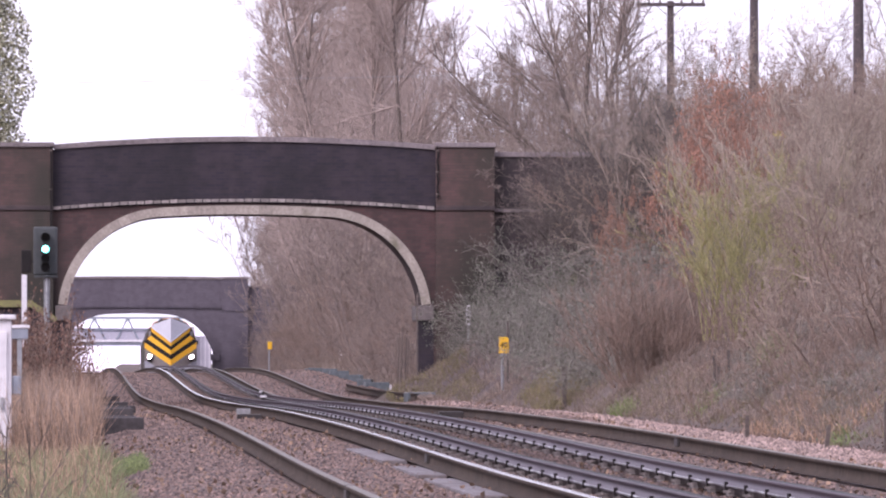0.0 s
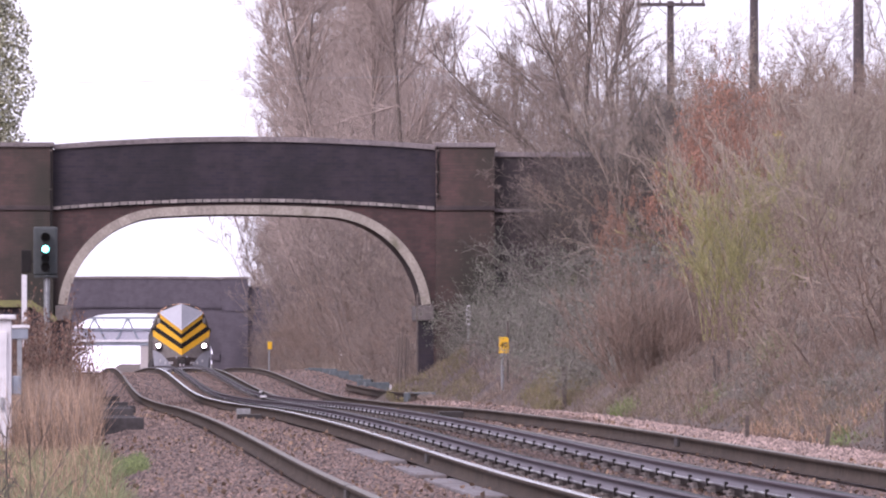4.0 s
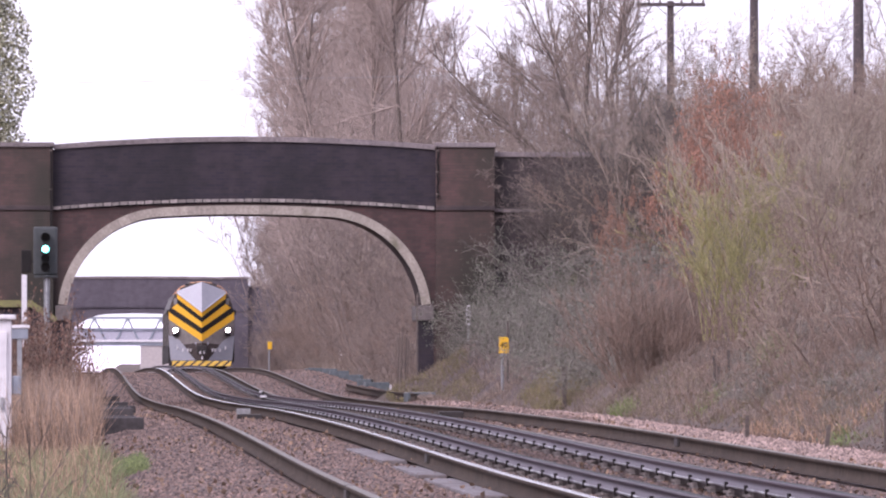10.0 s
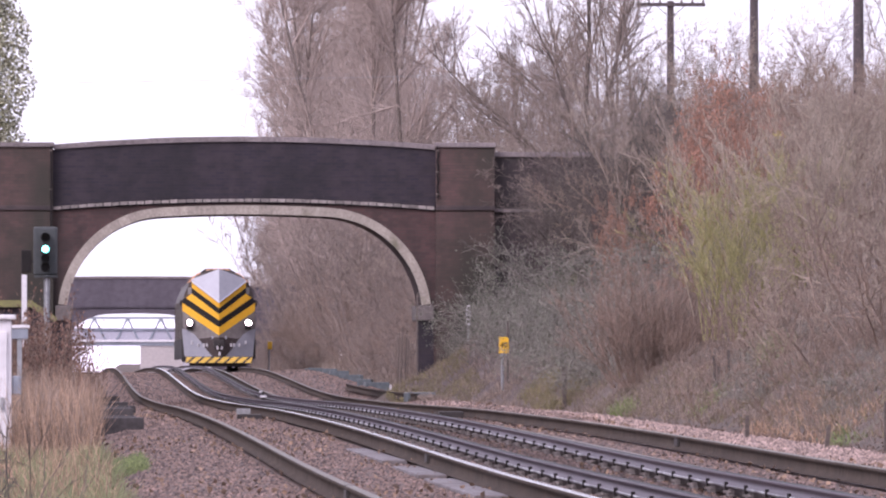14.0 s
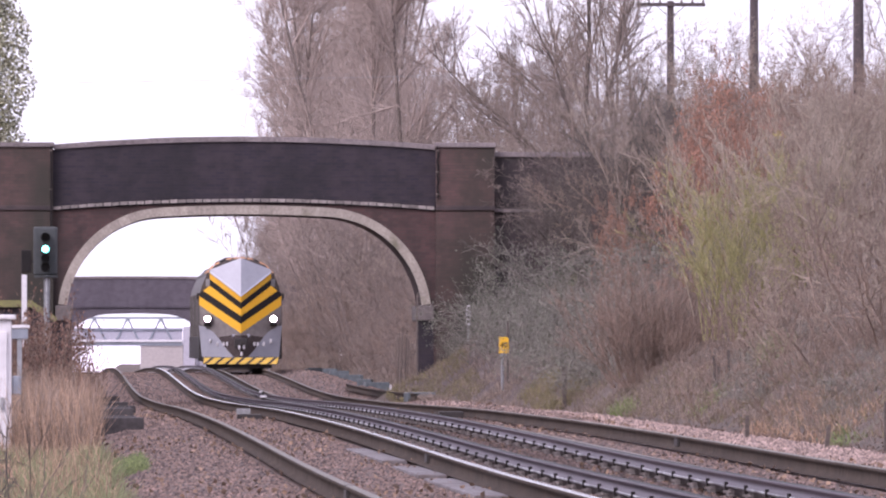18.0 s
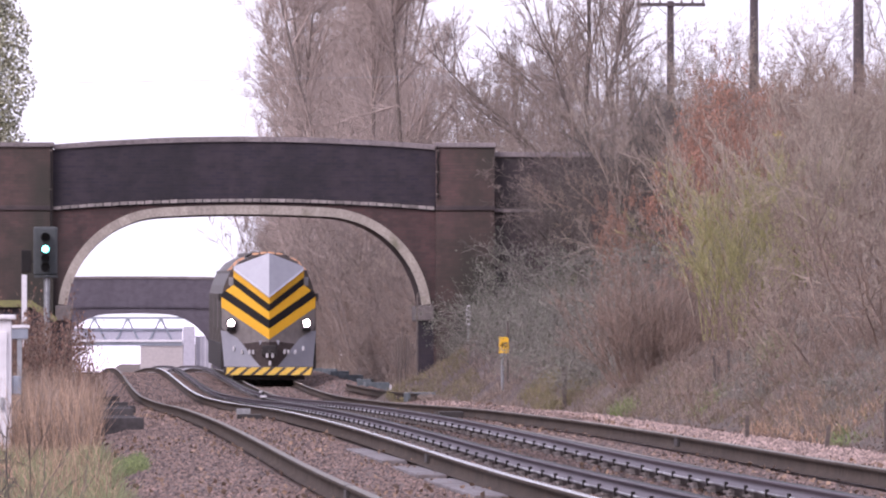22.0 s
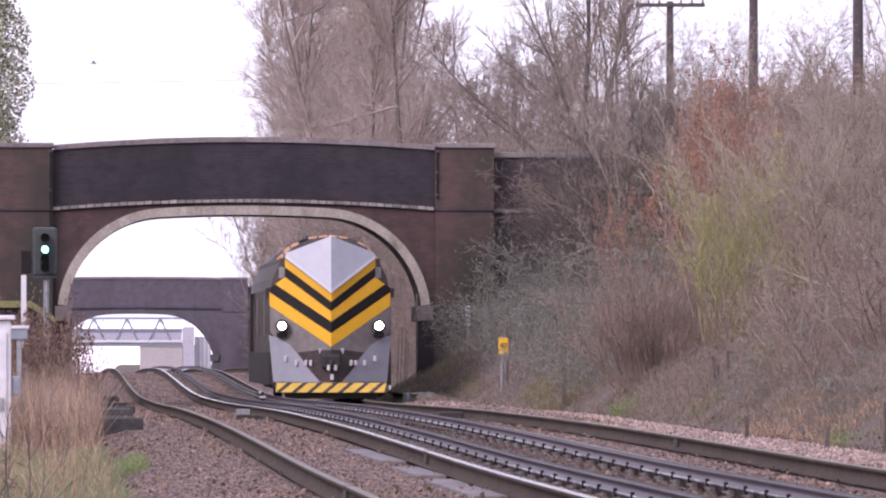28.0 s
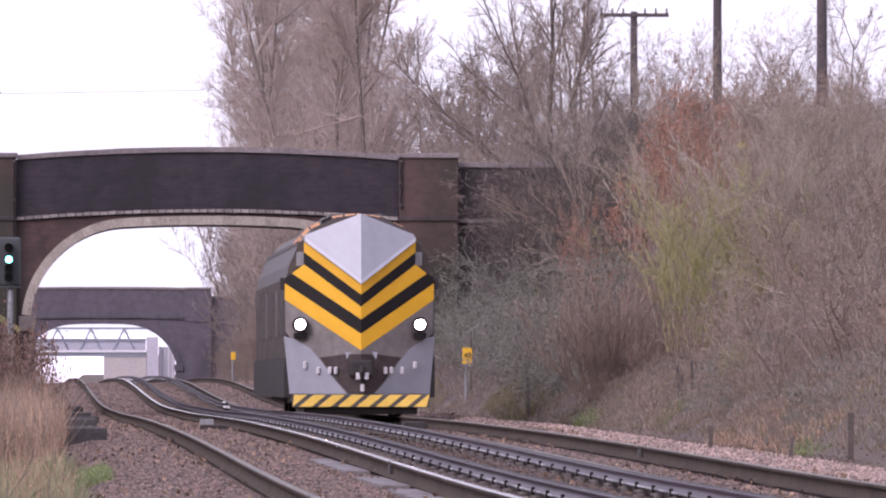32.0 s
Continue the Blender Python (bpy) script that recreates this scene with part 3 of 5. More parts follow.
def grow(rng, start, way, length, radius, kids, spread, shrink, lift, wobble=0.16, first=0.25, least=0.005):
    """Branches of branches: the pieces of each level, and the tips of the last one."""
    levels = []
    for level in range(len(kids) + 1):
        last = level == len(kids)
        seg = 1 if last else 2 if level == 1 or len(kids) > 3 and level > 1 else 1 if level > 1 else 4
        p, d = start, way
        nodes, dirs, pieces = [p], [d], []
        for i in range(seg):
            d = unit(d + rng.normal(0, wobble, d.shape) + np.array((0, 0, lift)))
            q = p + d * (length / seg)[:, None]
            ra, rb = radius * (1 - 0.75 * i / seg), radius * (1 - 0.75 * (i + 1) / seg)
            pieces.append(cones(p, q, ra) if last else cones(p, q, ra, rb))
            p = q
            nodes.append(p)
            dirs.append(d)
        levels.append(join(pieces))
        if last:
            return levels, p
        n = kids[level]
        nodes, dirs = np.stack(nodes, 1), np.stack(dirs, 1)
        t = (first + (1 - first) * rng.random((len(start), n))) * seg * 0.999
        i = t.astype(int)
        rows = np.arange(len(start))[:, None]
        base = nodes[rows, i] + (nodes[rows, i + 1] - nodes[rows, i]) * (t - i)[..., None]
        side = unit(rng.normal(0, 1, base.shape) + np.array((0, 0, 0.15)))
        way = unit(dirs[rows, i + 1] + side * spread * rng.uniform(0.6, 1.3, (*t.shape, 1))).reshape(-1, 3)
        step = shrink[level] if isinstance(shrink, tuple) else shrink
        length = (length[:, None] * step * rng.uniform(0.6, 1.15, t.shape) * (1.15 - 0.45 * t / seg)).ravel()
        radius = np.maximum((radius[:, None] * 0.5 * (1.1 - 0.5 * t / seg)).ravel(), least)
        start = base.reshape(-1, 3)


def leaves(rng, at, size):
    """Small folded leaves, each two triangles about a midrib."""
    n = len(at)
    d = unit(rng.normal(0, 1, (n, 3)))
    s = unit(np.cross(d, unit(rng.normal(0, 1, (n, 3)))))
    up = np.cross(d, s)
    k = (size * rng.uniform(0.6, 1.4, n))[:, None]
    v = np.stack([at, at + d * k, at + (d * 0.5 + s * 0.42 + up * 0.2) * k, at + (d * 0.5 - s * 0.42 + up * 0.2) * k], 1)
    f = np.array([(0, 2, 1), (0, 1, 3)])
    return v.reshape(-1, 3), (f[None] + 4 * np.arange(n)[:, None, None]).reshape(-1, 3)


def tree(seed, height, stuff="twig", kids=(16, 10, 9, 8), spread=1.0, lift=0.07, bend=0.0, ivy=0, stout=0.009, least=0.006):
    rng = np.random.default_rng(seed)
    ob = thing("tree", pose(0, 0, 0), "bare winter tree with fine grey-brown twigs on the bank", "tree", "trees on the banks")
    v, tips = grow(rng, np.zeros((1, 3)) - np.array((0, 0, 0.4)), unit(np.array([[bend, 0.05, 1.0]])), np.array([height * 0.8]), np.array([height * stout]),
                   kids, spread, 0.12 if ivy else 0.46, lift, 0.13, 0.2, least)
    raw("trunk", *join(v[:2]), "bark", ob)
    raw("crown", *join(v[2:]), stuff, ob, "dense crown of bare twigs")
    if ivy:
        up = rng.uniform(0, 1, ivy)
        wide = 1.38 + 0.16 * np.sin(up * 23 + 1) + 0.12 * np.sin(up * 61)
        turn, far = rng.uniform(0, 6.28, ivy), rng.random(ivy) ** 0.8 * wide
        pts = np.stack([np.cos(turn) * far, np.sin(turn) * far, up * height], -1)
        raw("ivy", *leaves(rng, pts, 0.09), "ivy", ob, "thick green ivy round the trunk")
    return ob


def sweeping(seed):
    """A tree whose limbs sweep out low to one side, with two upright leaders."""
    rng = np.random.default_rng(seed)
    ob = thing("tree", pose(0, 0, 0), "spreading bare tree with low sweeping limbs behind the wing wall", "tree", "trees on the banks")
    raw("trunk", *cones(np.array([[0, 0, -0.4], [0.02, 0, 1.6]]), np.array([[0.02, 0, 1.6], [0.06, 0, 3.4]]), np.array([0.20, 0.16]), np.array([0.16, 0.11])), "bark", ob)
    n = 9
    foot = np.stack([np.full(n, 0.03), np.zeros(n), np.array([2.0, 2.2, 2.4, 2.6, 3.3, 3.3, 2.8, 2.9, 3.1])], -1)
    turn = np.radians([172, 160, 152, 144, 94, 78, 40, 120, 108])
    way = unit(np.stack([np.cos(turn), rng.normal(0, 0.3, n), np.sin(turn)], -1))
    length = np.array([4.6, 4.4, 5.6, 4.6, 6.0, 5.2, 3.6, 5.0, 5.4])
    v, tips = grow(rng, foot, way, length, np.array([0.055, 0.05, 0.065, 0.045, 0.09, 0.07, 0.05, 0.05, 0.06]), (10, 8, 8), 0.8, (0.38, 0.46, 0.5), 0.05, 0.12, 0.2, 0.005)
    limbs, pattern = v[0][0].reshape(4, n, 6, 3), v[0][1][:6]
    for k in range(n):
        raw("limb", limbs[:, k].reshape(-1, 3), np.concatenate([pattern + 6 * i for i in range(4)]), "bark", ob)
    raw("crown", *join(v[1:]), "twig_dim", ob, "open crown of fine bare twigs")
    return ob


def column(seed, height):
    """A slender woodland tree, twiggy from low down to the tip."""
    rng = np.random.default_rng(seed)
    ob = thing("tree", pose(0, 0, 0), "slender bare tree in the dense wood beside the line", "tree", "trees of the wood")
    v, tips = grow(rng, np.array([[0, 0, -0.4]]), unit(np.array([[0.02, 0.03, 1.0]])), np.array([height]), np.array([height * 0.007]),
                   (34, 10, 7, 5), 0.95, (0.23, 0.46, 0.50, 0.55), 0.12, 0.10, 0.08, 0.006)
    raw("trunk", *v[0], "bark", ob)
    # distance haze is in the crown's pale colour
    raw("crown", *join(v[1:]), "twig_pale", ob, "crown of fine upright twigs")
    return ob


def shrub(seed, height, stems, stuff, label, kids=(8, 6, 5), fan=0.55, lift=0.03, spread=0.85, leaf=None, size=0.07, thin=0.011, reach=0.42, least=0.005, foot=0.13, share=0.8):
    rng = np.random.default_rng(seed)
    ob = thing("shrub", pose(0, 0, 0), label, "shrub", "shrubs on the banks")
    base = np.concatenate([np.clip(rng.normal(0, foot * height, (stems, 2)), -1.7 * foot * height, 1.7 * foot * height), np.full((stems, 1), -0.15)], 1)
    way = unit(np.concatenate([base[:, :2] * fan / (foot * height) + rng.normal(0, 0.15, (stems, 2)), np.ones((stems, 1))], 1))
    v, tips = grow(rng, base, way, height * rng.uniform(0.6, 1.1, stems), np.full(stems, thin * height ** 0.6), kids, spread, reach, lift, 0.2, 0.25, least)
    limbs = v[0][0].reshape(4, stems, 6, 3)
    pattern = v[0][1][:6]
    for k in range(stems):
        raw("stem", limbs[:, k].reshape(-1, 3), np.concatenate([pattern + 6 * i for i in range(4)]), stuff, ob)
    raw("crown", *join(v[1:]), stuff, ob)
    if leaf:
        tips = tips[rng.random(len(tips)) < share]
        at = np.concatenate([tips + rng.normal(0, k, tips.shape) for k in (0.01, 0.06, 0.12)])
        tagged(raw("foliage", *leaves(rng, at, size), leaf, ob, "clinging dead leaves"), kind="stuff")
    return ob


def thicket(seed, width, height, count, size=0.042):
    """Bramble: arching canes with drab leaves."""
    rng = np.random.default_rng(seed)
    ob = thing("bramble", pose(0, 0, 0), "tangled grey-green bramble sprawling over the bank", "bramble", "brambles on the banks")
    base = np.concatenate([rng.normal(0, width * 0.35, (count, 2)), np.full((count, 1), -0.1)], 1)
    way = unit(np.concatenate([rng.normal(0, 0.5, (count, 2)), np.ones((count, 1))], 1))
    v, tips = grow(rng, base, way, height * rng.uniform(0.7, 1.6, count), np.full(count, 0.008), (5, 3), 0.9, 0.5, -0.18, 0.2, 0.2)
    raw("tangle", *join(v), "cane", ob)
    at = np.concatenate([tips + rng.normal(0, k, tips.shape) for k in (0.04, 0.1)])
    tagged(raw("foliage", *leaves(rng, at, size), "bramble", ob, "drab green leaves"), kind="stuff")
    return ob


def put(ob, x, y, turn=0.0, size=1.0, tall=1.0, lean=0.0, first=False):
    m = pose(x, y, float(ground_z(x, y)) - 0.05, lean, 0, turn) @ Matrix.Diagonal((size, size, size * tall, 1))
    if first:
        ob.matrix_basis = m
        return ob
    o = ob.copy()
    scene.collection.objects.link(o)
    for c in ob.children:
        k = c.copy()
        scene.collection.objects.link(k)
        k.parent = o
    o.matrix_basis = m
    return o


def scatter(protos, places, rng, low=0.8, high=1.2):
    used = set()
    for x, y in places:
        ob = protos[int(rng.integers(len(protos)))]
        put(ob, x, y, float(rng.uniform(0, 360)), float(rng.uniform(low, high)), float(rng.uniform(0.85, 1.15)), first=ob.name not in used)
        used.add(ob.name)
    for ob in protos:
        if ob.name not in used:
            put(ob, *places[0], first=True)


def mass(name, label, protos, places, rng, low, high):
    """Scrub that nobody could count: plants set over the places and joined into one object."""
    shapes = {}
    for ob in protos:
        shapes[ob.name] = []
        for c in ob.children:
            co, tri = np.empty(3 * len(c.data.vertices), np.float32), np.empty(len(c.data.loops), np.int32)
            c.data.vertices.foreach_get("co", co)
            c.data.loops.foreach_get("vertex_index", tri)
            key = next(k for k in M if M[k] == c.data.materials[0])
            shapes[ob.name].append((co.reshape(-1, 3), tri.reshape(-1, 3), key))
    used = sorted({key for shape in shapes.values() for _, _, key in shape})
    pieces, slots = [], []
    for x, y in places:
        ob = protos[int(rng.integers(len(protos)))]
        size = float(rng.uniform(low, high))
        m = pose(x, y, float(ground_z(x, y)) - 0.05, 0, 0, float(rng.uniform(0, 360))) @ Matrix.Diagonal((size, size, size * float(rng.uniform(0.85, 1.15)), 1))
        turn, at = np.array(m.to_3x3()), np.array(m.translation)
        for co, tri, key in shapes[ob.name]:
            pieces.append((co @ turn.T + at, tri))
            slots.append(np.full(len(tri), used.index(key)))
    for ob in protos:
        for c in list(ob.children):
            bpy.data.objects.remove(c)
        bpy.data.objects.remove(ob)
    tagged(raw(name, *join(pieces), used, slots=np.concatenate(slots)), label, "scrub", kind="stuff")


def strip(rng, x0, x1, y0, y1, step):
    """Places over a strip of bank, loosely evenly spread."""
    out = []
    y = y0
    while y < y1:
        x = x0 + rng.uniform(0, step)
        while x < x1:
            out.append((x + rng.uniform(-0.35, 0.35) * step, y + rng.uniform(-0.4, 0.4) * step))
            x += step
        y += step
    return out


def plants():
    rng = np.random.default_rng(11)
    grey = "grey-brown leafless shrub of many fine twigs"
    red = "reddish-brown leafless shrub with fine twigs"
    greys = [shrub(20 + i, 3.4, 9, "twig", grey, kids=(8, 6, 5, 4), reach=0.40, least=0.0032) for i in range(4)]
    # the shade beside the bridge is in these shrubs' twig colour
    darks = [shrub(30 + i, 3.0, 9, "twig_dark", "leafless shrub with the bridge's shade put into its dark twigs") for i in range(2)]
    reds = [shrub(40 + i, 3.2, 9, "twig_red", red, kids=(8, 6, 5, 4), reach=0.40, least=0.0032) for i in range(3)]
    beech = [shrub(50 + i, 3.4, 8, "twig_red", "shrub still holding russet dead leaves", leaf="beech", kids=(8, 6, 5), size=0.055, share=0.9) for i in range(2)]
    brambles = [thicket(60 + i, 2.2, 0.9, 60) for i in range(3)]
    # bank before the bridge: shrubs on the slope and the top, clear of the willow
    near = []
    for x, y in strip(rng, 12.3, 20.5, 128, 231, 2.7):
        across = 88 + x * 17101 / y
        if across < 1640 and not (y > 218 and x < 13.4) and not (y < 213 and 1000 < across < 1350) and not (y < 183 and across < 1490):
            near.append((x, y))
    scatter(greys + reds, [p for p in near if p[0] < 16.5], rng, 0.72, 1.05)
    scatter([shrub(27, 3.3, 9, "twig", grey, kids=(8, 6, 5, 4), reach=0.40, least=0.0032), shrub(47, 3.2, 9, "twig_red", red, kids=(8, 6, 5, 4), reach=0.40, least=0.0032)], [p for p in near if p[0] >= 16.5], rng, 0.88, 1.12)
    scatter([shrub(28, 4.4, 11, "twig_dim", grey, kids=(8, 6, 5, 4), thin=0.0055, reach=0.40, least=0.0035), shrub(25, 4.4, 11, "twig", grey, kids=(8, 6, 5, 4), thin=0.0055, reach=0.40, least=0.0035)], strip(rng, 12.9, 18.6, 240, 268, 2.6), rng, 0.85, 1.15)
    scatter([shrub(26, 3.6, 9, "twig_red", red)], strip(rng, 18.6, 22.6, 240, 262, 2.8), rng, 1.1, 1.32)
    hedge = "tall reddish hedge scrub along the top of the bank"
    scatter([shrub(35, 4.3, 12, "twig_red", hedge, kids=(8, 6, 5, 4), thin=0.006, reach=0.40, least=0.0038), shrub(36, 4.1, 12, "twig", hedge, kids=(8, 6, 5, 4), thin=0.006, reach=0.40, least=0.0038)],
            strip(rng, 16.2, 25.5, 264, 282, 2.9), rng, 0.85, 1.08)
    scatter(brambles, [(x, y) for x, y in strip(rng, 10.4, 13.4, 182, 231, 2.2) if x > toe(y) + 0.7 and not (y < 222 and 780 < 88 + x * 17101 / y < 990 and (y < 215 or x < toe(y) + 1.5)) and not (y < 192 and x * 17101 / y > 930)] + [(10.9, 228), (11.3, 228), (10.7, 225), (11.6, 230.5)], rng, 0.7, 1.1)
    scatter([thicket(66, 1.8, 0.5, 50, 0.024)], [(x, y) for x, y in strip(rng, 10.4, 13.0, 120, 184, 3.2) if x > toe(y) + 0.3 and not (y < 189 and 1000 < 88 + x * 17101 / y < 1330)], rng, 0.5, 0.9)
    for i, (x, y, size) in enumerate(((9.75, 232, 0.26), (9.95, 232, 0.32), (10.55, 231.4, 0.42), (10.75, 230, 0.42), (10.9, 231, 0.5), (11.2, 232, 0.55), (10.9, 226, 0.42), (11.2, 227, 0.5), (11.1, 222, 0.5), (11.5, 224, 0.6), (11.0, 218, 0.42), (11.4, 220, 0.55), (11.8, 222, 0.6), (10.9, 214, 0.34), (11.3, 213, 0.45), (11.7, 215, 0.55), (11.2, 208, 0.36))):
        put(brambles[i % 3], x, y, 50.0 * i, size, 1.2)
    low = shrub(48, 1.1, 8, "twig_brown", "low withered weeds at the bank's foot", kids=(6, 5), thin=0.008)
    scatter([low], [(x, y) for x, y in strip(rng, 10.2, 13.0, 118, 190, 1.9) if x > toe(y) + 0.25 and not (y < 189 and 1000 < 88 + x * 17101 / y < 1190)], rng, 0.6, 1.2)
    scatter([shrub(29, 1.7, 8, "twig", "low grey scrub on the bank's slope", kids=(7, 5, 4)), shrub(49, 1.6, 8, "twig_red", "low reddish scrub on the bank's slope", kids=(7, 5, 4))],
            [(x, y) for x, y in strip(rng, 12.0, 15.5, 124, 186, 2.3) if y > 192 or 88 + x * 17101 / y > 1340], rng, 0.7, 1.25)
    scatter([shrub(33, 2.0, 10, "cane", "grey bramble stems hanging over the wing wall", kids=(7, 6), spread=1.1, thin=0.006)], [(11.9, 236), (12.6, 236.2), (13.3, 236), (14.0, 236.2), (12.2, 235.8), (13.7, 235.8)], rng, 1.2, 1.5)
    scatter([shrub(34, 3.4, 10, "twig_dim", "drooping grey shrub before the bridge's wing wall", kids=(8, 6, 5, 3), fan=0.7, lift=-0.02, spread=1.0, thin=0.007, reach=0.42, least=0.0035)],
            [(13.2, 233.3), (13.8, 233.2), (14.5, 233.0), (15.2, 233.1)], rng, 0.75, 0.95)
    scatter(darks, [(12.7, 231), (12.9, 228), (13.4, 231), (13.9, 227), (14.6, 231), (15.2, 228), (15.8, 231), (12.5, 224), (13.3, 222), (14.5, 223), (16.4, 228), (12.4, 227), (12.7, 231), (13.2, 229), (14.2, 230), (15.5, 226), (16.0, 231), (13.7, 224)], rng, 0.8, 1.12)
    for i, (x, y, size, tall) in enumerate(((12.5, 211, 0.26, 2.4), (14.2, 204, 0.60, 1.75), (12.95, 195, 0.30, 1.6), (12.65, 214, 0.24, 3.4), (14.7, 205, 0.60, 1.7), (15.1, 206, 0.55, 1.7), (14.4, 207, 0.58, 1.7), (14.9, 208, 0.58, 1.65), (14.0, 200, 0.42, 1.7))):
        put(beech[i % 2], x, y, 70.0 * i, size, tall, first=i < 2)
    # between the bridges, and beyond
    scatter([shrub(70 + i, 4.2, 9, "twig_dim", grey, thin=0.007) for i in range(2)] + [shrub(74 + i, 3.8, 9, "twig_red", red, thin=0.007) for i in range(2)],
            strip(rng, 11.2, 15.2, 246, 300, 3.2) + strip(rng, 11.4, 14.4, 302, 380, 5.2) + strip(rng, 12.6, 15.4, 382, 520, 5.2), rng, 0.8, 1.2)
    mass("bank_scrub", "reddish and grey leafless scrub on the bank beyond the bridge", [shrub(78, 2.6, 9, "twig_red", red, kids=(9, 7, 5), thin=0.007), shrub(79, 2.6, 9, "twig_dim", grey, kids=(9, 7, 5), thin=0.007)], [(x, y) for x, y in strip(rng, 10.6, 12.0, 246, 520, 2.8) if x > 10.2 + max(0.0, y - 430) * 0.016 and not (318 < y < 358 and x * 17101 / y < 545)], rng, 0.7, 1.05)
    mass("low_scrub", "low grey and reddish scrub on the slope beyond the bridge", [shrub(68, 1.3, 10, "twig_dim", "low grey scrub on the slope beyond the bridge", kids=(8, 6)), shrub(69, 1.2, 10, "twig_red", "low reddish scrub on the slope beyond the bridge", kids=(8, 6))],
            [(x, y) for x, y in strip(rng, 10.2, 12.4, 241, 522, 2.1) if x > 10.0 + max(0.0, y - 430) * 0.014 and not (318 < y < 358 and x * 17101 / y < 545)], rng, 0.7, 1.2)
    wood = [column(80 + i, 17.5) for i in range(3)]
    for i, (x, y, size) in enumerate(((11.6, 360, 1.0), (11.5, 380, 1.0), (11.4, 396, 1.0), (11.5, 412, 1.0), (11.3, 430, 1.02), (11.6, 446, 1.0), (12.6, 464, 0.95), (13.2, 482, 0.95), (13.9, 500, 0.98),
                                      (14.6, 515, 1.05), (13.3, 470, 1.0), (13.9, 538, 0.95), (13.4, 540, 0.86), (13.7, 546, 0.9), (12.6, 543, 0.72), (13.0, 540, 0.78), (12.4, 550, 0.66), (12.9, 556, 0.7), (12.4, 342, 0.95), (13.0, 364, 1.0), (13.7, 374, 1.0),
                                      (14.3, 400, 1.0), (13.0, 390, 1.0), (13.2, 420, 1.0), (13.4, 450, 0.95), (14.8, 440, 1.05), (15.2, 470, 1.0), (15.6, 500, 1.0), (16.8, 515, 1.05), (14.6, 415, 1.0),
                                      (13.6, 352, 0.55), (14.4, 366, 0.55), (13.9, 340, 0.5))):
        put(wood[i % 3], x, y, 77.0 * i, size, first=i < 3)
    scatter([shrub(88, 7.0, 9, "twig_dim", "tall leafless scrub beneath the trees of the wood", kids=(10, 8, 7), fan=0.22, lift=0.06, thin=0.010, reach=0.3, least=0.009)],
            [(11.4, 312), (11.6, 326), (11.3, 340), (11.5, 354), (11.9, 372), (12.3, 392), (12.4, 420), (12.6, 455), (12.9, 490), (12.9, 330), (13.1, 352), (11.8, 405), (11.7, 440), (12.0, 470), (11.9, 385)], rng, 0.85, 1.1)
    scatter([tree(85 + i, 9.0, "twig_dim", kids=(14, 9, 8, 6)) for i in range(2)], [(16.2, 283), (15.6, 300), (13.2, 298), (14.8, 312), (16.4, 270), (12.7, 264), (13.3, 284), (13.6, 292), (12.8, 290), (13.1, 272), (14.0, 277), (14.4, 288), (23.4, 285), (25.6, 302)], rng, 0.78, 0.95)
    scatter([tree(90 + i, 10.0, "twig", kids=(12, 9, 9), least=0.010) for i in range(2)], [(x + 6.0, y) for x, y in strip(rng, 16.0, 30.0, 545, 760, 17.0)], rng, 0.8, 1.25)
    put(sweeping(96), 13.95, 251, 0, first=True)
    put(sweeping(98), 15.3, 262, 25, 0.9, first=True)
    # left bank
    ivy = tagged(tree(97, 15.0, "twig", kids=(26, 7, 5), spread=0.45, lift=0.2, ivy=60000), "tall tree thick with green ivy behind the bridge")
    put(ivy, -1.95, 262, 0, first=True)
    mass("far_scrub", "grey leafless scrub on the bank top beyond the bridge", [shrub(76, 3.8, 9, "twig", grey)], strip(rng, -14.0, -6.5, 250, 520, 12.0), rng, 0.8, 1.2)
    dead = [shrub(110 + i, 1.75, 12, "twig_red", "bush of withered reddish leaves above the dry grass", kids=(9, 9), leaf="dead", size=0.05, thin=0.008) for i in range(2)]
    for i, (x, y) in enumerate(((-0.35, 133), (-0.22, 134), (-0.62, 132), (-0.12, 137), (-0.4, 138), (-0.2, 140), (-0.7, 136), (-0.3, 136))):
        put(dead[i % 2], x, y, 50.0 * i, 0.58, 1.9, first=i < 2)
    sapling = shrub(120, 1.9, 7, "stake", "bare thin sapling in the near grass", kids=(4, 3), fan=0.9, thin=0.009)
    put(sapling, -0.24, 66, 300, 0.55, 1.5, first=True)
    put(sapling, -0.36, 64, 120, 0.72, 1.4)
    # the coppiced bush of upright stems, and the yellow-green willow
    fan = shrub(100, 1.9, 230, "twig_brown", "dome of upright brown coppice stems at the bank's foot", kids=(6, 5), fan=0.34, lift=0.06, spread=0.28, thin=0.005, foot=0.24)
    put(fan, 11.7, 187, 0, 1.0, 1.12, first=True)
    willow = shrub(101, 3.6, 70, "willow", "tall yellow-green willow bush", kids=(8, 6, 4), fan=0.17, lift=0.10, spread=0.38, thin=0.0055, reach=0.34, foot=0.15)
    put(willow, 13.0, 178, 180, 1.0, 0.86, first=True)
    straw = shrub(102, 3.9, 46, "straw_stem", "tall pale thin-stemmed bush behind the willow", kids=(7, 6, 4), fan=0.09, lift=0.08, spread=0.42, thin=0.005, reach=0.34, foot=0.13)
    put(straw, 13.3, 181, 40, 1.0, 0.95, first=True)
    put(straw, 14.2, 183, 150, 0.85, 0.95)
    sprig = thing("leaf_sprig", pose(14.05, 186, 5.2), "small sprig of bright yellow leaves caught in the scrub", "leaves")
    raw("stalk", *cones(np.array([[0.1, 0.2, -1.6]]), np.array([[0, 0, 0.05]]), 0.012, 0.006), "twig", sprig)
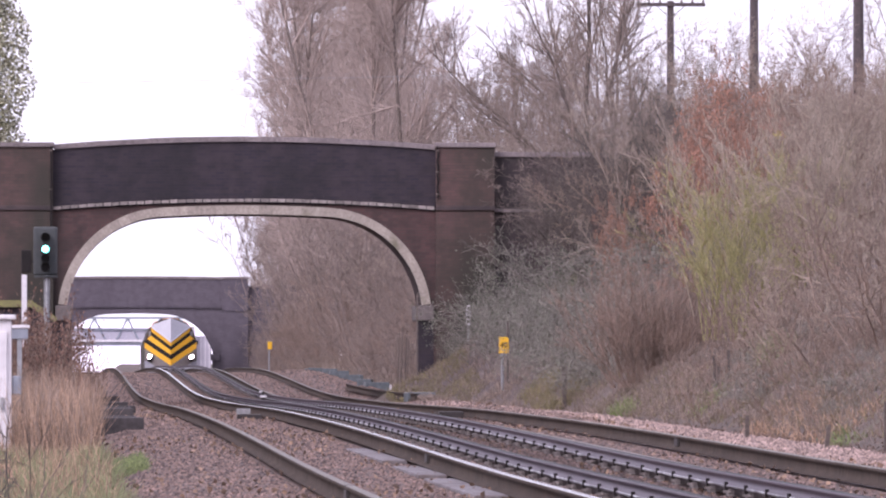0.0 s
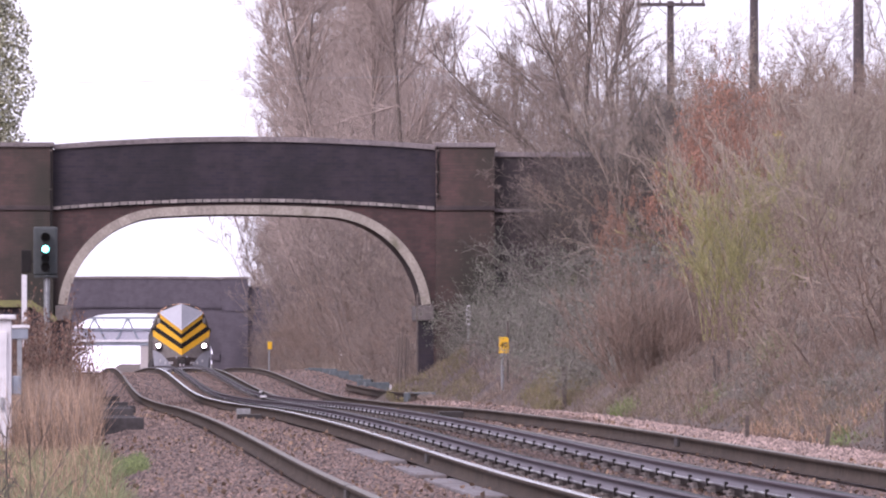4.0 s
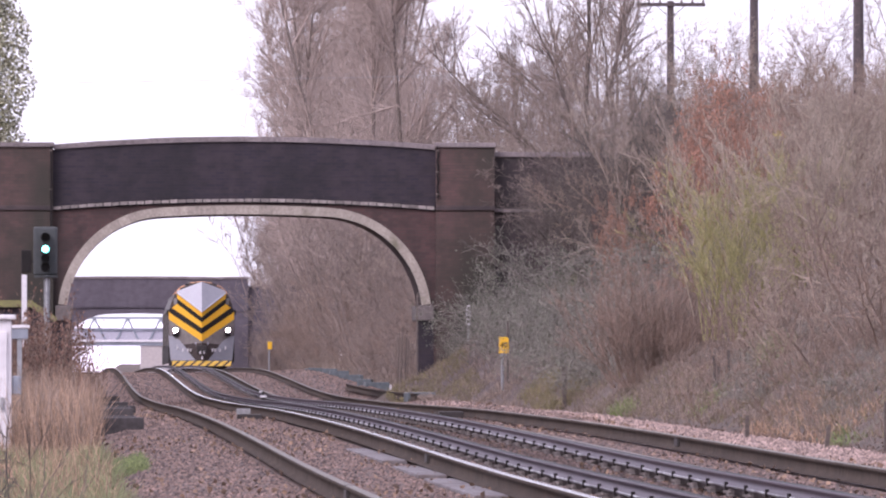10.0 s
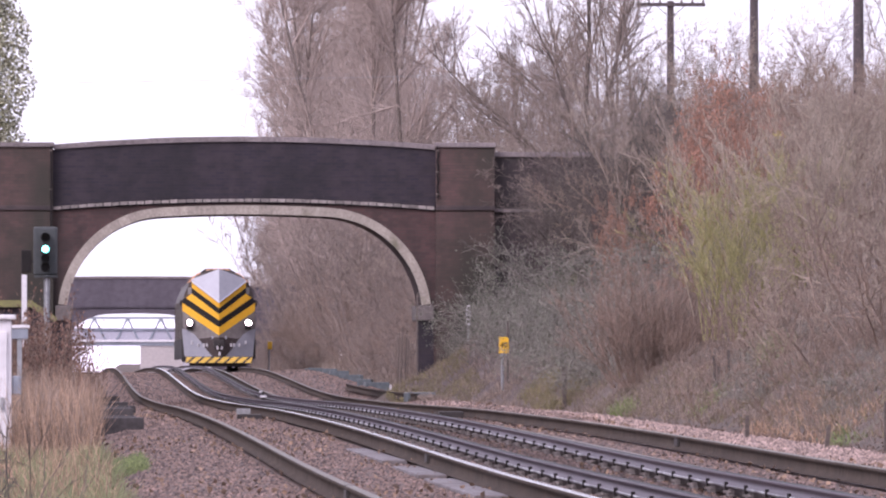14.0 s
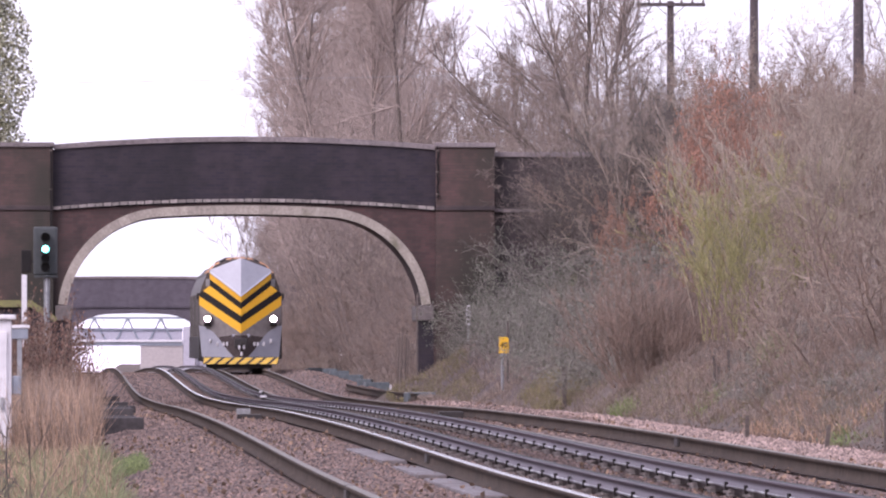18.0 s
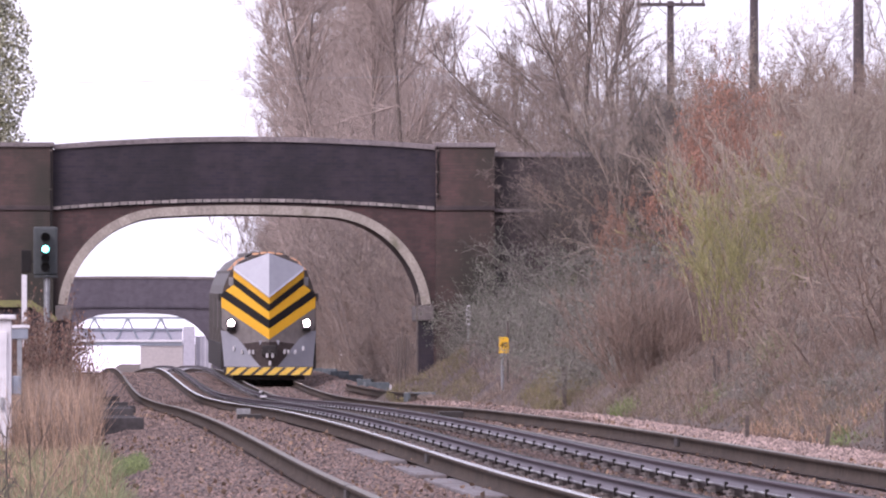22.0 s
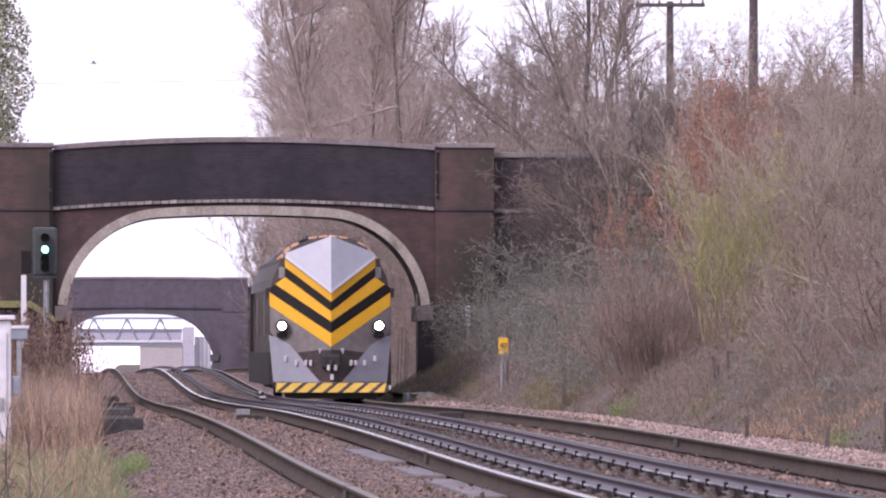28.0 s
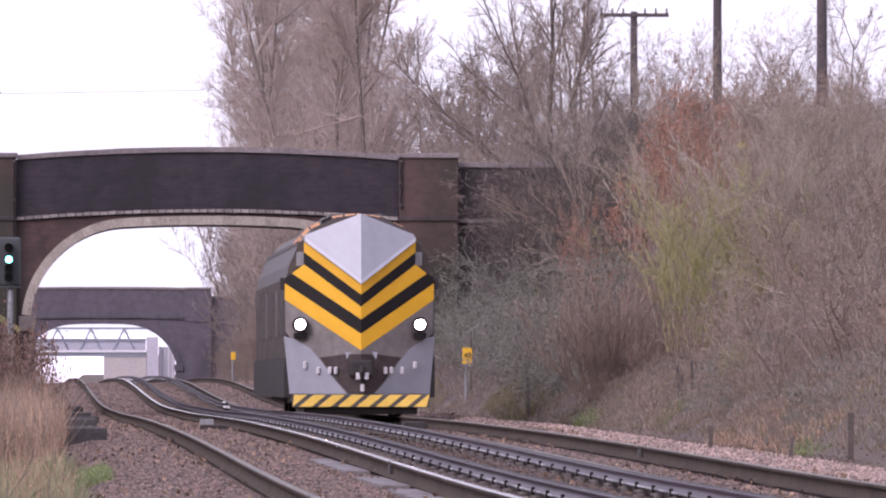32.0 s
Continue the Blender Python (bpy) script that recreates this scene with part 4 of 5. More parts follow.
    raw("leaves", *leaves(np.random.default_rng(7), np.random.default_rng(8).normal(0, 0.05, (26, 3)), 0.05), "sprig", sprig)
    for i, (x, y) in enumerate(((12.75, 173), (13.2, 174), (13.6, 173), (12.5, 177), (13.9, 176), (13.1, 171))):
        put(low, x, y, 60.0 * i, 1.0, 1.1)


plants()


def tufts(name, label, zone, count, height, material, seed, lean=0.35, wide=0.007, foot=False):
    """Grass blades over a zone (x0, x1, y0, y1); foot: x is counted from the foot of the right-hand bank."""
    rng = np.random.default_rng(seed)
    x, y = rng.uniform(zone[0], zone[1], count), rng.uniform(zone[2], zone[3], count)
    x = x + toe(y) if foot else x
    clump = np.sin(x * 4.1 + y * 0.9) + np.sin(y * 1.3 - x * 2.2) + rng.normal(0, 0.6, count)
    keep = clump > -0.7
    x, y = x[keep], y[keep]
    n = len(x)
    p = np.stack([x, y, ground_z(x, y) - 0.03], -1)
    d = unit(np.concatenate([rng.normal(0, lean, (n, 2)), np.ones((n, 1))], 1))
    h = (height * rng.uniform(0.4, 1.15, n))[:, None]
    mid = p + d * h * 0.55
    tip = mid + unit(d + np.concatenate([rng.normal(0, lean, (n, 2)), np.full((n, 1), -0.25)], 1)) * h * 0.5
    ob = raw(name, *join([cones(p, mid, wide, wide * 0.7), cones(mid, tip, wide * 0.7)]), material)
    tagged(ob, label, "grass", kind="stuff")


tufts("dry_grass", "tall dry straw-coloured grass beside the cess", (-0.75, 0.55, 112, 132), 3200, 1.12, "straw", 5, 0.2, 0.0045)
tufts("dry_stems", "withered brown stems among the tall dry grass", (-0.75, 0.5, 112, 131), 1300, 1.15, "weed", 18, 0.18, 0.0045)
tufts("green_grass", "green grass at the edge of the ballast", (-0.8, 0.62, 70, 113), 20000, 0.32, "grass", 6, 0.4, 0.005)
tufts("straw_grass", "pale dead grass among the green", (-0.8, 0.55, 76, 112), 1500, 0.5, "straw", 9, 0.3, 0.005)
tufts("grass_patch", "bright green grass patch on the ballast's edge", (0.4, 1.0, 97, 106), 3000, 0.17, "patch", 10, 0.4, 0.005)
tufts("bank_grass", "thin yellowish winter grass along the foot of the bank", (0.15, 3.6, 112, 222), 15000, 0.32, "weed", 7, 0.4, foot=True)
tufts("far_bank_grass", "withered grass on the bank beyond the bridge", (0.0, 2.4, 240, 450), 15000, 0.4, "weed", 13, 0.4, 0.009, foot=True)
tufts("green_bank_grass", "patchy green grass along the foot of the bank", (0.2, 1.4, 118, 205), 4500, 0.2, "lime", 8, 0.4, foot=True)
tufts("slope_grass", "yellow-green grass on the slope beside the bridge pier", (8.1, 9.9, 219, 233.5), 5200, 0.2, "lime", 12, 0.5)
tufts("coppice_weeds", "low withered weeds round the coppice stems", (0.25, 3.4, 140, 212), 15000, 0.26, "weed", 17, 0.55, foot=True)
tufts("slope_weeds", "withered weeds on the slope beside the bridge pier", (8.3, 10.9, 212, 233.5), 6500, 0.24, "weed", 14, 0.5)


for x0, x1, y0, y1, n, tall, stuff, label, seed in (
        (10.1, 11.0, 196, 210, 1500, 0.38, "lime", "clump of yellow-green grass beside the speed sign", 21),
        (10.65, 11.0, 180, 184, 260, 0.30, "patch", "small clump of bright green grass", 22),
        (11.05, 11.6, 163, 168, 300, 0.22, "patch", "small clump of bright green grass", 23),
        (10.9, 11.3, 133, 138, 300, 0.18, "patch", "small clump of bright green grass", 24),
        (12.1, 12.6, 163, 167, 350, 0.55, "grass", "tall green weeds among the fence stakes", 25),
        (10.75, 11.8, 136, 152, 1000, 0.28, "straw", "orange-brown withered grass at the bank's foot", 26),
        (10.75, 11.9, 162, 178, 600, 0.22, "weed", "pale withered grass below the coppice", 27)):
    tufts("grass_clump", label, (x0, x1, y0, y1), n, tall, stuff, seed, 0.35, 0.007)


def fallen():
    """Dead leaves and bits of bramble lying on the bank's lower slope."""
    rng = np.random.default_rng(15)
    y = rng.uniform(112, 232, 14000)
    x = toe(y) + 3.2 * rng.random(14000) ** 1.4 - 0.25
    at = np.stack([x, y, ground_z(x, y) + rng.uniform(0.0, 0.06, 14000)], -1)
    tagged(raw("fallen_leaves", *leaves(rng, at, 0.032), "leaf_fall"), "brown fallen leaves lying on the bank", "leaves", kind="stuff")


fallen()


def strewn():
    """Brown leaves blown on to the ballast."""
    rng = np.random.default_rng(16)
    y = 60 + 150 * rng.random(9000) ** 1.4
    x = rng.uniform(0.5, 9.5, 9000)
    keep = np.sin(x * 1.7 + y * 0.21) + np.sin(y * 0.13 - x * 0.6) + rng.normal(0, 0.7, 9000) > 0
    x, y = x[keep], y[keep]
    at = np.stack([x, y, ground_z(x, y) + rng.uniform(0.012, 0.05, len(x))], -1)
    tagged(raw("strewn_leaves", *leaves(rng, at, 0.05), "strewn"), "dead brown leaves strewn over the ballast", "leaves", kind="stuff")


strewn()


# ---- the locomotive ----
def locomotive():
    ob = thing("locomotive", pose(RIGHT, 512.9, 0), "silver-nosed locomotive with yellow and black chevrons, headlamps lit", "locomotive")

    def front(x, z):
        """How far back the wedge-shaped nose lies at (x, z)."""
        return 0.12 + 0.85 * abs(x) / 1.35 + max(0.0, z - 2.49 - 0.777 * abs(x)) * 0.2

    def panel(name, half, material, label="", thick=0.5, out=0.0, parent=ob):
        """A panel whose right half is given as (x, z) points, and its mirror image, on the wedge."""
        for side in (1, -1):
            pts = [(side * x, z) for x, z in half]
            bm = bmesh.new()
            a = [bm.verts.new((x, front(x, z) - out, z)) for x, z in pts]
            b = [bm.verts.new((x, front(x, z) - out + thick, z)) for x, z in pts]
            n = len(pts)
            bm.faces.new(a)
            bm.faces.new(b[::-1])
            for i in range(n):
                bm.faces.new((a[(i + 1) % n], a[i], b[i], b[(i + 1) % n]))
            bmesh.ops.recalc_face_normals(bm, faces=bm.faces)
            part(name, bm, material, parent, label)

    panel("nose_cap", [(0, 2.49), (1.03, 3.29), (1.0, 3.42), (0, 3.80)], "silver", "silver wedge over the chevrons", 0.95, 0.12)
    # the flange's catch of light is painted on as paler silver
    panel("cap_rim", [(0, 2.495), (1.03, 3.295), (1.03, 3.37), (0, 2.57)], "rim", "rim along the nose cap's lower edge, light put into its colour", 0.05, 0.15)
    panel("chevron", [(0, 2.30), (1.03, 3.09), (1.03, 3.286), (0, 2.486)], "yellow", "yellow chevron band")
    panel("chevron", [(0, 2.08), (1.03, 2.87), (1.03, 3.086), (0, 2.296)], "black", "black chevron band")
    panel("chevron", [(0, 1.845), (1.25, 2.70), (1.03, 2.866), (0, 2.076)], "yellow", "yellow chevron band")
    panel("chevron", [(0, 1.58), (1.38, 2.52), (1.38, 2.62), (1.254, 2.70), (0, 1.841)], "black", "black chevron band")
    panel("chevron", [(0, 1.27), (1.38, 2.21), (1.38, 2.516), (0, 1.576)], "yellow", "yellow chevron band")
    panel("lower_nose", [(0, 0.47), (0.30, 0.47), (0.55, 0.70), (0.8, 1.05), (1.28, 1.5), (1.36, 1.62), (1.37, 2.2), (0, 1.266)], "nosegrey", "grimy grey lower nose")
    panel("skirt_panel", [(0.25, 0.47), (1.30, 0.47), (1.40, 1.54), (1.20, 1.48), (0.92, 1.31), (0.70, 1.04), (0.45, 0.69)], "silver", "silver lower skirt", 0.06, 0.03)
    panel("coupling_recess", [(0, 0.475), (0.24, 0.475), (0.43, 0.69), (0.68, 1.04), (0.76, 1.14), (0.30, 1.20), (0, 1.20)], "recess", "dark recess behind the coupling", 0.06, 0.012)
    for side in (-1, 1):
        part("lifting_lug", prism([(side * 0.20, 1.24), (side * 0.30, 1.24), (side * 0.27, 1.10)], 0.04), "silver", ob)
    part("bumper", box(-1.27, 1.27, 0.12, 0.5, 0.22, 0.46, 0.02), "greybody", ob, "bumper beam with hazard stripes")
    for i in range(8):
        x = -1.50 + i * 0.353
        pts = [(max(-1.265, min(1.265, x + dx)), z) for dx, z in ((0, 0.23), (0.235, 0.23), (0.50, 0.45), (0.265, 0.45))]
        bm = prism(pts, 0.03)
        bmesh.ops.translate(bm, verts=bm.verts, vec=(0, 0.105, 0))
        part("hazard_stripe", bm, "hazard", ob)
    part("rail_guard", box(-1.05, 1.05, 0.35, 0.7, 0.09, 0.24, 0.02), "under", ob, "dark rail guard below the bumper")
    for side in (-1, 1):
        x = side * 1.11
        lamp = part("headlamp", rod((x, 0.9, 1.75), (x, 0.60, 1.75), 0.145, 0.14, 20), "black", ob, "round black lamp housing")
        part("lens", rod((x, 0.61, 1.75), (x, 0.585, 1.75), 0.092, 0.09, 20), "lamp", lamp, "glowing white headlamp lens")
        bm = bmesh.new()
        bmesh.ops.create_cone(bm, cap_ends=False, segments=20, radius1=0.118, radius2=0.112, depth=0.10, matrix=Matrix.Translation((x, 0.555, 1.75)) @ pose(0, 0, 0, 90, 0, 0))
        bmesh.ops.solidify(bm, geom=bm.faces[:], thickness=0.006)
        part("shade", bm, "black", lamp, "short black lamp shade")
        part("lamp_bracket", box(x - 0.12, x + 0.12, 0.64, 0.9, 1.50, 1.60, 0.02), "black", ob)
        for dx, z in ((-0.78, 0.90), (-0.57, 0.90), (-0.46, 0.90), (-1.02, 1.0)):
            part("hose_tap", rod((-side * dx, 0.12 + 0.63 * abs(dx) - 0.06, z - 0.05), (-side * dx, 0.12 + 0.63 * abs(dx) - 0.09, z + 0.06), 0.038, 0.034, 8), "white", ob, "white air hose tap")
    part("drawgear", box(-0.22, 0.22, 0.02, 0.4, 0.78, 1.1, 0.05), "under", ob, "dark coupling pocket")
    for x, z in ((-0.06, 0.80), (0.10, 0.80), (0.02, 0.58)):
        part("hose_tap", rod((x, 0.03, z - 0.06), (x, 0.01, z + 0.06), 0.042, 0.036, 8), "white", ob, "white air hose tap")
    part("coupling_hook", rod((0, 0.02, 0.95), (0, -0.18, 0.85), 0.05, 0.03), "under", ob)

    # body: rounded section carried back
    half = [(1.24, 0.95), (1.35, 1.15), (1.37, 2.55), (1.30, 2.85), (1.14, 3.22), (0.85, 3.55), (0.45, 3.74)]
    section = half + [(0, 3.80)] + [(-x, z) for x, z in half[::-1]]
    bm = prism(section, 22.4)
    bmesh.ops.translate(bm, verts=bm.verts, vec=(0, 1.15, 0))
    part("body", bm, "brownside", ob, "grimy brown-grey panelled body")
    # edge of the cab roof, in orange lengths with dark gaps
    rim = [Vector(p) for p in section[4:-4]]
    for i in range(len(rim) - 1):
        for k in (0.0, 0.5):
            p, q = rim[i].lerp(rim[i + 1], k + 0.03), rim[i].lerp(rim[i + 1], k + 0.44)
            bm = prism([(p.x * 1.05, p.y + 0.055), (q.x * 1.05, q.y + 0.055), (q.x * 0.96, q.y - 0.05), (p.x * 0.96, p.y - 0.05)], 0.12)
            bmesh.ops.translate(bm, verts=bm.verts, vec=(0, 2.9, 0))
            dark = (2 * i + int(2 * k)) % 5 == 3
            part("roof_edge", bm, "black" if dark else "orange", ob, "dark length of roof edge" if dark else "orange roof edge strip")
    for side in (-1, 1):
        a, b = sorted((side * 1.03, side * 1.17))
        part("cab_window", box(a, b, 1.06, 1.16, 2.84, 3.10, 0.01), "glass", ob, "small grey cab window")
    for side in (-1, 1):
        x = side * 1.37
        for i in range(17):
            y = 1.4 + i * 1.28
            part("side_rib", box(x - 0.03, x + 0.03, y, y + 0.09, 1.15, 2.6, 0.01), "greybody", ob)
        for i in range(5):
            y = 2.1 + i * 3.7
            part("side_grille", box(x - 0.02, x + 0.02, y, y + 1.7, 1.55, 2.45, 0.01), "greybody" if i % 2 else "under", ob)
        a, b = sorted((side * 1.28, side * 1.40))
        part("sole_bar", box(a, b, 1.0, 23.5, 0.40, 1.15, 0.01), "under", ob)
        a, b = sorted((side * 0.9, side * 1.22))
        part("fuel_tank", box(a, b, 7.6, 15.0, 0.3, 0.95, 0.06), "under", ob)
        part("roof_rail", box(side * 1.12 - 0.03, side * 1.12 + 0.03, 1.2, 23.3, 3.22, 3.30), "greybody", ob)
        part("cab_mirror", box(side * 1.43 - 0.04, side * 1.43 + 0.04, 1.1, 1.16, 2.4, 2.62, 0.01), "under", ob)
        part("cab_step", box(side * 1.2 - 0.1, side * 1.2 + 0.1, 0.98, 2.6, 0.30, 0.95, 0.02), "under", ob)
    for i in range(6):
        part("roof_vent", box(-0.5, 0.5, 3.0 + i * 3.4, 4.8 + i * 3.4, 3.70, 3.84, 0.03), "greybody", ob)
    for y in (3.6, 19.6):
        part("bogie_frame", box(-1.15, 1.15, y - 1.7, y + 1.7, 0.5, 0.85, 0.05), "under", ob)
        for dy in (-1.3, 1.3):
            for side in (-1, 1):
                w = part("wheel", rod((side * 0.70, y + dy, 0.55), (side * 0.83, y + dy, 0.55), 0.5, 0.5, 28), "under", ob)
                part("tyre", rod((side * 0.68, y + dy, 0.55), (side * 0.70, y + dy, 0.55), 0.53, 0.53, 28), "steel", w)
                part("axle_box", box(side * 1.0 - 0.12, side * 1.0 + 0.12, y + dy - 0.2, y + dy + 0.2, 0.36, 0.64, 0.03), "under", ob)
    return ob


LOCO = locomotive()


# ---- lineside things ----
def signal():
    x, y = -0.09, 201.0
    g = float(ground_z(x, y))
    ob = thing("signal", pose(x, y, g), "four-lamp colour-light signal showing green before the bridge", "railway signal")
    h = 3.12 - g
    part("post", rod((0.03, 0.1, -0.3), (0.03, 0.1, h - 0.50), 0.065, 0.065, 14), "galv", ob)
    part("head", box(-0.25, 0.25, 0.0, 0.16, h - 0.51, h + 0.50, 0.05), "signal_grey", ob, "dark grey backing plate")
    part("bracket", box(-0.24, 0.26, -0.05, 0.2, h - 0.555, h - 0.515, 0.008), "signal_grey", ob)
    # small dark block left of the head, joined to it by an arm
    part("relay_box", box(-0.50, -0.29, 0.1, 0.32, h - 0.45, h + 0.02, 0.02), "black", ob, "small dark block beside the head")
    part("box_arm", box(-0.30, -0.24, 0.12, 0.16, h - 0.25, h - 0.19), "black", ob)
    for i, dz in enumerate((0.285, 0.04, -0.155, -0.33)):
        bm = bmesh.new()
        bmesh.ops.create_cone(bm, cap_ends=False, segments=18, radius1=0.098, radius2=0.092, depth=0.24, matrix=Matrix.Translation((0, -0.12, h + dz)) @ pose(0, 0, 0, 90, 0, 0))
        bmesh.ops.solidify(bm, geom=bm.faces[:], thickness=0.006)
        part("hood", bm, "black", ob)
        part("lens", rod((0, -0.004, h + dz), (0, -0.02, h + dz), 0.074, 0.074, 18), "green" if i == 1 else "under", ob, "lit green lens" if i == 1 else "unlit lens")


signal()


def post(name, x, y, low, high, r, material, label, category, lean=0.0, square=True):
    ob = thing(name, pose(x, y, float(ground_z(x, y)), 0, lean, 0), label, category)
    h = high - float(ground_z(x, y))
    bm = box(-r, r, -r, r, -0.25, h, r * 0.25) if square else rod((0, 0, -0.25), (0, 0, h), r, r, 12)
    part("shaft", bm, material, ob)
    return ob


def speed_sign(x, y, z, size, digits):
    ob = thing("speed_sign", pose(x, y, float(ground_z(x, y))), "yellow speed restriction board on a grey post", "speed sign", "speed signs")
    h = z - float(ground_z(x, y))
    part("post", rod((-0.03, 0.05, -0.2), (-0.03, 0.05, h - size * 0.5), 0.035, 0.035, 12), "galv", ob)
    part("board", box(-size * 0.45, size * 0.45, 0, 0.03, h - size * 0.75, h + size * 0.75, 0.01), "plate", ob, "yellow board")
    if digits:
        cu = bpy.data.curves.new("digits", "FONT")
        cu.body, cu.size, cu.align_x, cu.align_y, cu.extrude = "40", size * 0.72, "CENTER", "CENTER", 0.003
        cu.materials.append(M["black"])
        txt = new("digits", cu)
        txt.parent = ob
        txt.matrix_basis = pose(0, -0.006, h, 90, 0, 0)
        part("mount", box(-0.04, 0.06, 0.03, 0.1, h - size * 0.95, h - size * 0.80), "galv", ob)


speed_sign(10.06, 214.0, 1.17, 0.24, True)
speed_sign(8.65, 380.0, 1.29, 0.20, False)


def pole(x, y, top, arms, label):
    ob = thing("telegraph_pole", pose(x, y, float(ground_z(x, y))), label, "telegraph pole", "telegraph poles")
    h = top - float(ground_z(x, y))
    part("mast", rod((0, 0, -0.5), (0, 0, h), 0.15, 0.11, 14), "pole", ob)
    for k in range(arms):
        z = h - 0.12 - 0.4 * k
        part("crossarm", box(-1.12, 1.12, -0.16, -0.06, z - 0.06, z + 0.06, 0.01), "pole", ob)
        for side in (-1, 1):
            part("brace", rod((side * 0.45, -0.08, z - 0.05), (0, -0.08, z - 0.45), 0.015, 0.015, 6), "galv", ob)
            for dx in (0.35, 0.70, 1.05):
                part("insulator", rod((side * dx, -0.11, z + 0.06), (side * dx, -0.11, z + 0.22), 0.04, 0.03, 10), "pot", ob)


pole(20.0, 311, 12.35, 1, "dark telegraph pole with one crossarm on the bank top")
pole(20.0, 274, 13.6, 1, "dark telegraph pole rising from the scrub")
pole(20.0, 238.5, 14.2, 1, "dark telegraph pole close behind reddish scrub")


def lineside():
    ob = thing("marker_plate", pose(10.03, 231.5, 1.663), "narrow white marker plate on a thin post", "marker plate")
    part("post", box(-0.02, 0.02, 0.05, 0.09, float(ground_z(10.03, 231.5)) - 1.9, 0.46), "galv", ob)
    part("plate", box(-0.05, 0.05, 0, 0.05, 0, 0.48, 0.008), "white", ob)
    for i in range(4):
        part("mark", box(-0.03, 0.03, -0.006, 0, 0.06 + i * 0.11, 0.11 + i * 0.11), "black", ob)
    post("stake", 10.17, 214.5, 0, 1.70, 0.028, "sleeper", "dark thin stake behind the speed sign", "stake")
    post("stake", 0.69, 138.0, 0, 0.58, 0.03, "stake", "brown weathered stake beside the old sleepers", "stake", 2)
    post("stake", 10.48, 196.6, 0, 0.72, 0.045, "stake", "weathered timber stake at the bank's foot", "stake")
    post("milepost", 10.73, 356.0, 0, 1.26, 0.045, "white", "small white milepost beside the track", "milepost")
    for x, y, top, lean in ((11.59, 168, 0.96, -3), (11.68, 168.5, 0.86, -2), (11.83, 168, 1.05, -2), (12.36, 168, 1.17, -4), (12.58, 168.5, 1.10, -5)):
        post("stake", x, y, 0, top, 0.024, "sleeper", "old dark fence stake in the grass", "stake", lean)
    for x, y, top in ((9.42, 262, 1.55), (9.54, 263, 1.70), (9.62, 262, 1.62), (9.70, 262.6, 1.35)):
        post("stake", x, y, 0, top, 0.02, "stake", "dark timber stake by the bridge abutment", "stake", 2)
    post("stake", 8.86, 233.0, 0, 2.45, 0.022, "stake", "thin dark rod standing against the bridge pier", "rod")
    post("stub_post", 8.92, 253.0, 0, 0.16, 0.028, "white", "short pale stub post beside the track", "post")
    post("stake", 10.3, 142.5, 0, 0.08, 0.03, "stake", "short dark stake beside the ballast", "stake")
    post("stump", 10.55, 131, 0, 0.02, 0.03, "stake", "dark rotten stump beside the ballast", "stump", 6)
    post("white_post", -0.453, 172, 0, 2.39, 0.048, "white", "white-painted post beside the signal", "post")
    post("stake", 11.0, 126.7, 0, 0.36, 0.04, "stake", "short timber stake with a pale top", "stake")
    # equipment cabinet beside the tall grass
    x, y = -0.78, 114.0
    g = float(ground_z(x, y))
    ob = thing("equipment_cabinet", pose(x, y, g), "white steel lineside equipment cabinet", "cabinet")
    part("body", box(-0.33, 0.33, 0, 0.6, -0.1, 1.39 - g, 0.02), "white", ob)
    part("roof", box(-0.38, 0.38, -0.06, 0.66, 1.394 - g, 1.45 - g, 0.02), "white", ob)
    part("door", box(-0.28, 0.28, -0.03, 0.0, 0.1, 1.25 - g, 0.01), "white", ob)
    part("handle", box(0.2, 0.24, -0.06, -0.03, 0.7, 0.85), "galv", ob)
    part("switch_box", box(0.335, 0.44, 0.05, 0.3, 0.51 - g, 0.73 - g, 0.015), "bluegrey", ob, "grey box on the cabinet's side")
    # retaining wall with a mossy coping, in front of the bridge
    ob = thing("retaining_wall", pose(0, 219, 0), "dark brick retaining wall with a mossy sloping coping", "wall", kind="structure")
    part("wall", prism([(-4, -1), (0.08, -1), (0.08, 1.70), (-0.44, 2.03), (-4, 2.03)], 0.5), "soot", ob)
    for outline in ([(-4, 2.036), (-0.44, 2.036), (-0.42, 2.19), (-4, 2.19)], [(-0.438, 2.036), (0.13, 1.676), (0.17, 1.80), (-0.414, 2.19)]):
        bm = prism(outline, 0.66)
        bmesh.ops.translate(bm, verts=bm.verts, vec=(0, -0.12, 0))
        part("coping", bm, "moss", ob, "mossy stone coping")
    # a small box on a post behind the cabinet
    x, y = -0.39, 125.0
    g = float(ground_z(x, y))
    ob = thing("junction_box", pose(x, y, g), "grey junction box with a white lid behind the cabinet", "junction box")
    part("post", box(-0.03, 0.03, 0.04, 0.10, -0.2, 1.18 - g), "galv", ob)
    part("box", box(-0.11, 0.11, 0, 0.16, 1.18 - g, 1.315 - g, 0.01), "bluegrey", ob)
    part("lid", box(-0.13, 0.13, -0.02, 0.18, 1.319 - g, 1.36 - g, 0.008), "white", ob, "white lid")
    # timber and concrete lying about
    for x, y, w, turn, tall in ((1.03, 139, 0.60, 3, 0.20), (1.04, 149, 0.55, -2, 0.16), (1.08, 164, 0.66, 2, 0.20), (1.1, 173, 0.66, -3, 0.18),
                                (1.3, 190, 0.72, 4, 0.16), (1.35, 214, 0.75, 0, 0.16), (1.35, 244, 0.8, -3, 0.16)):
        g = float(ground_z(x, y))
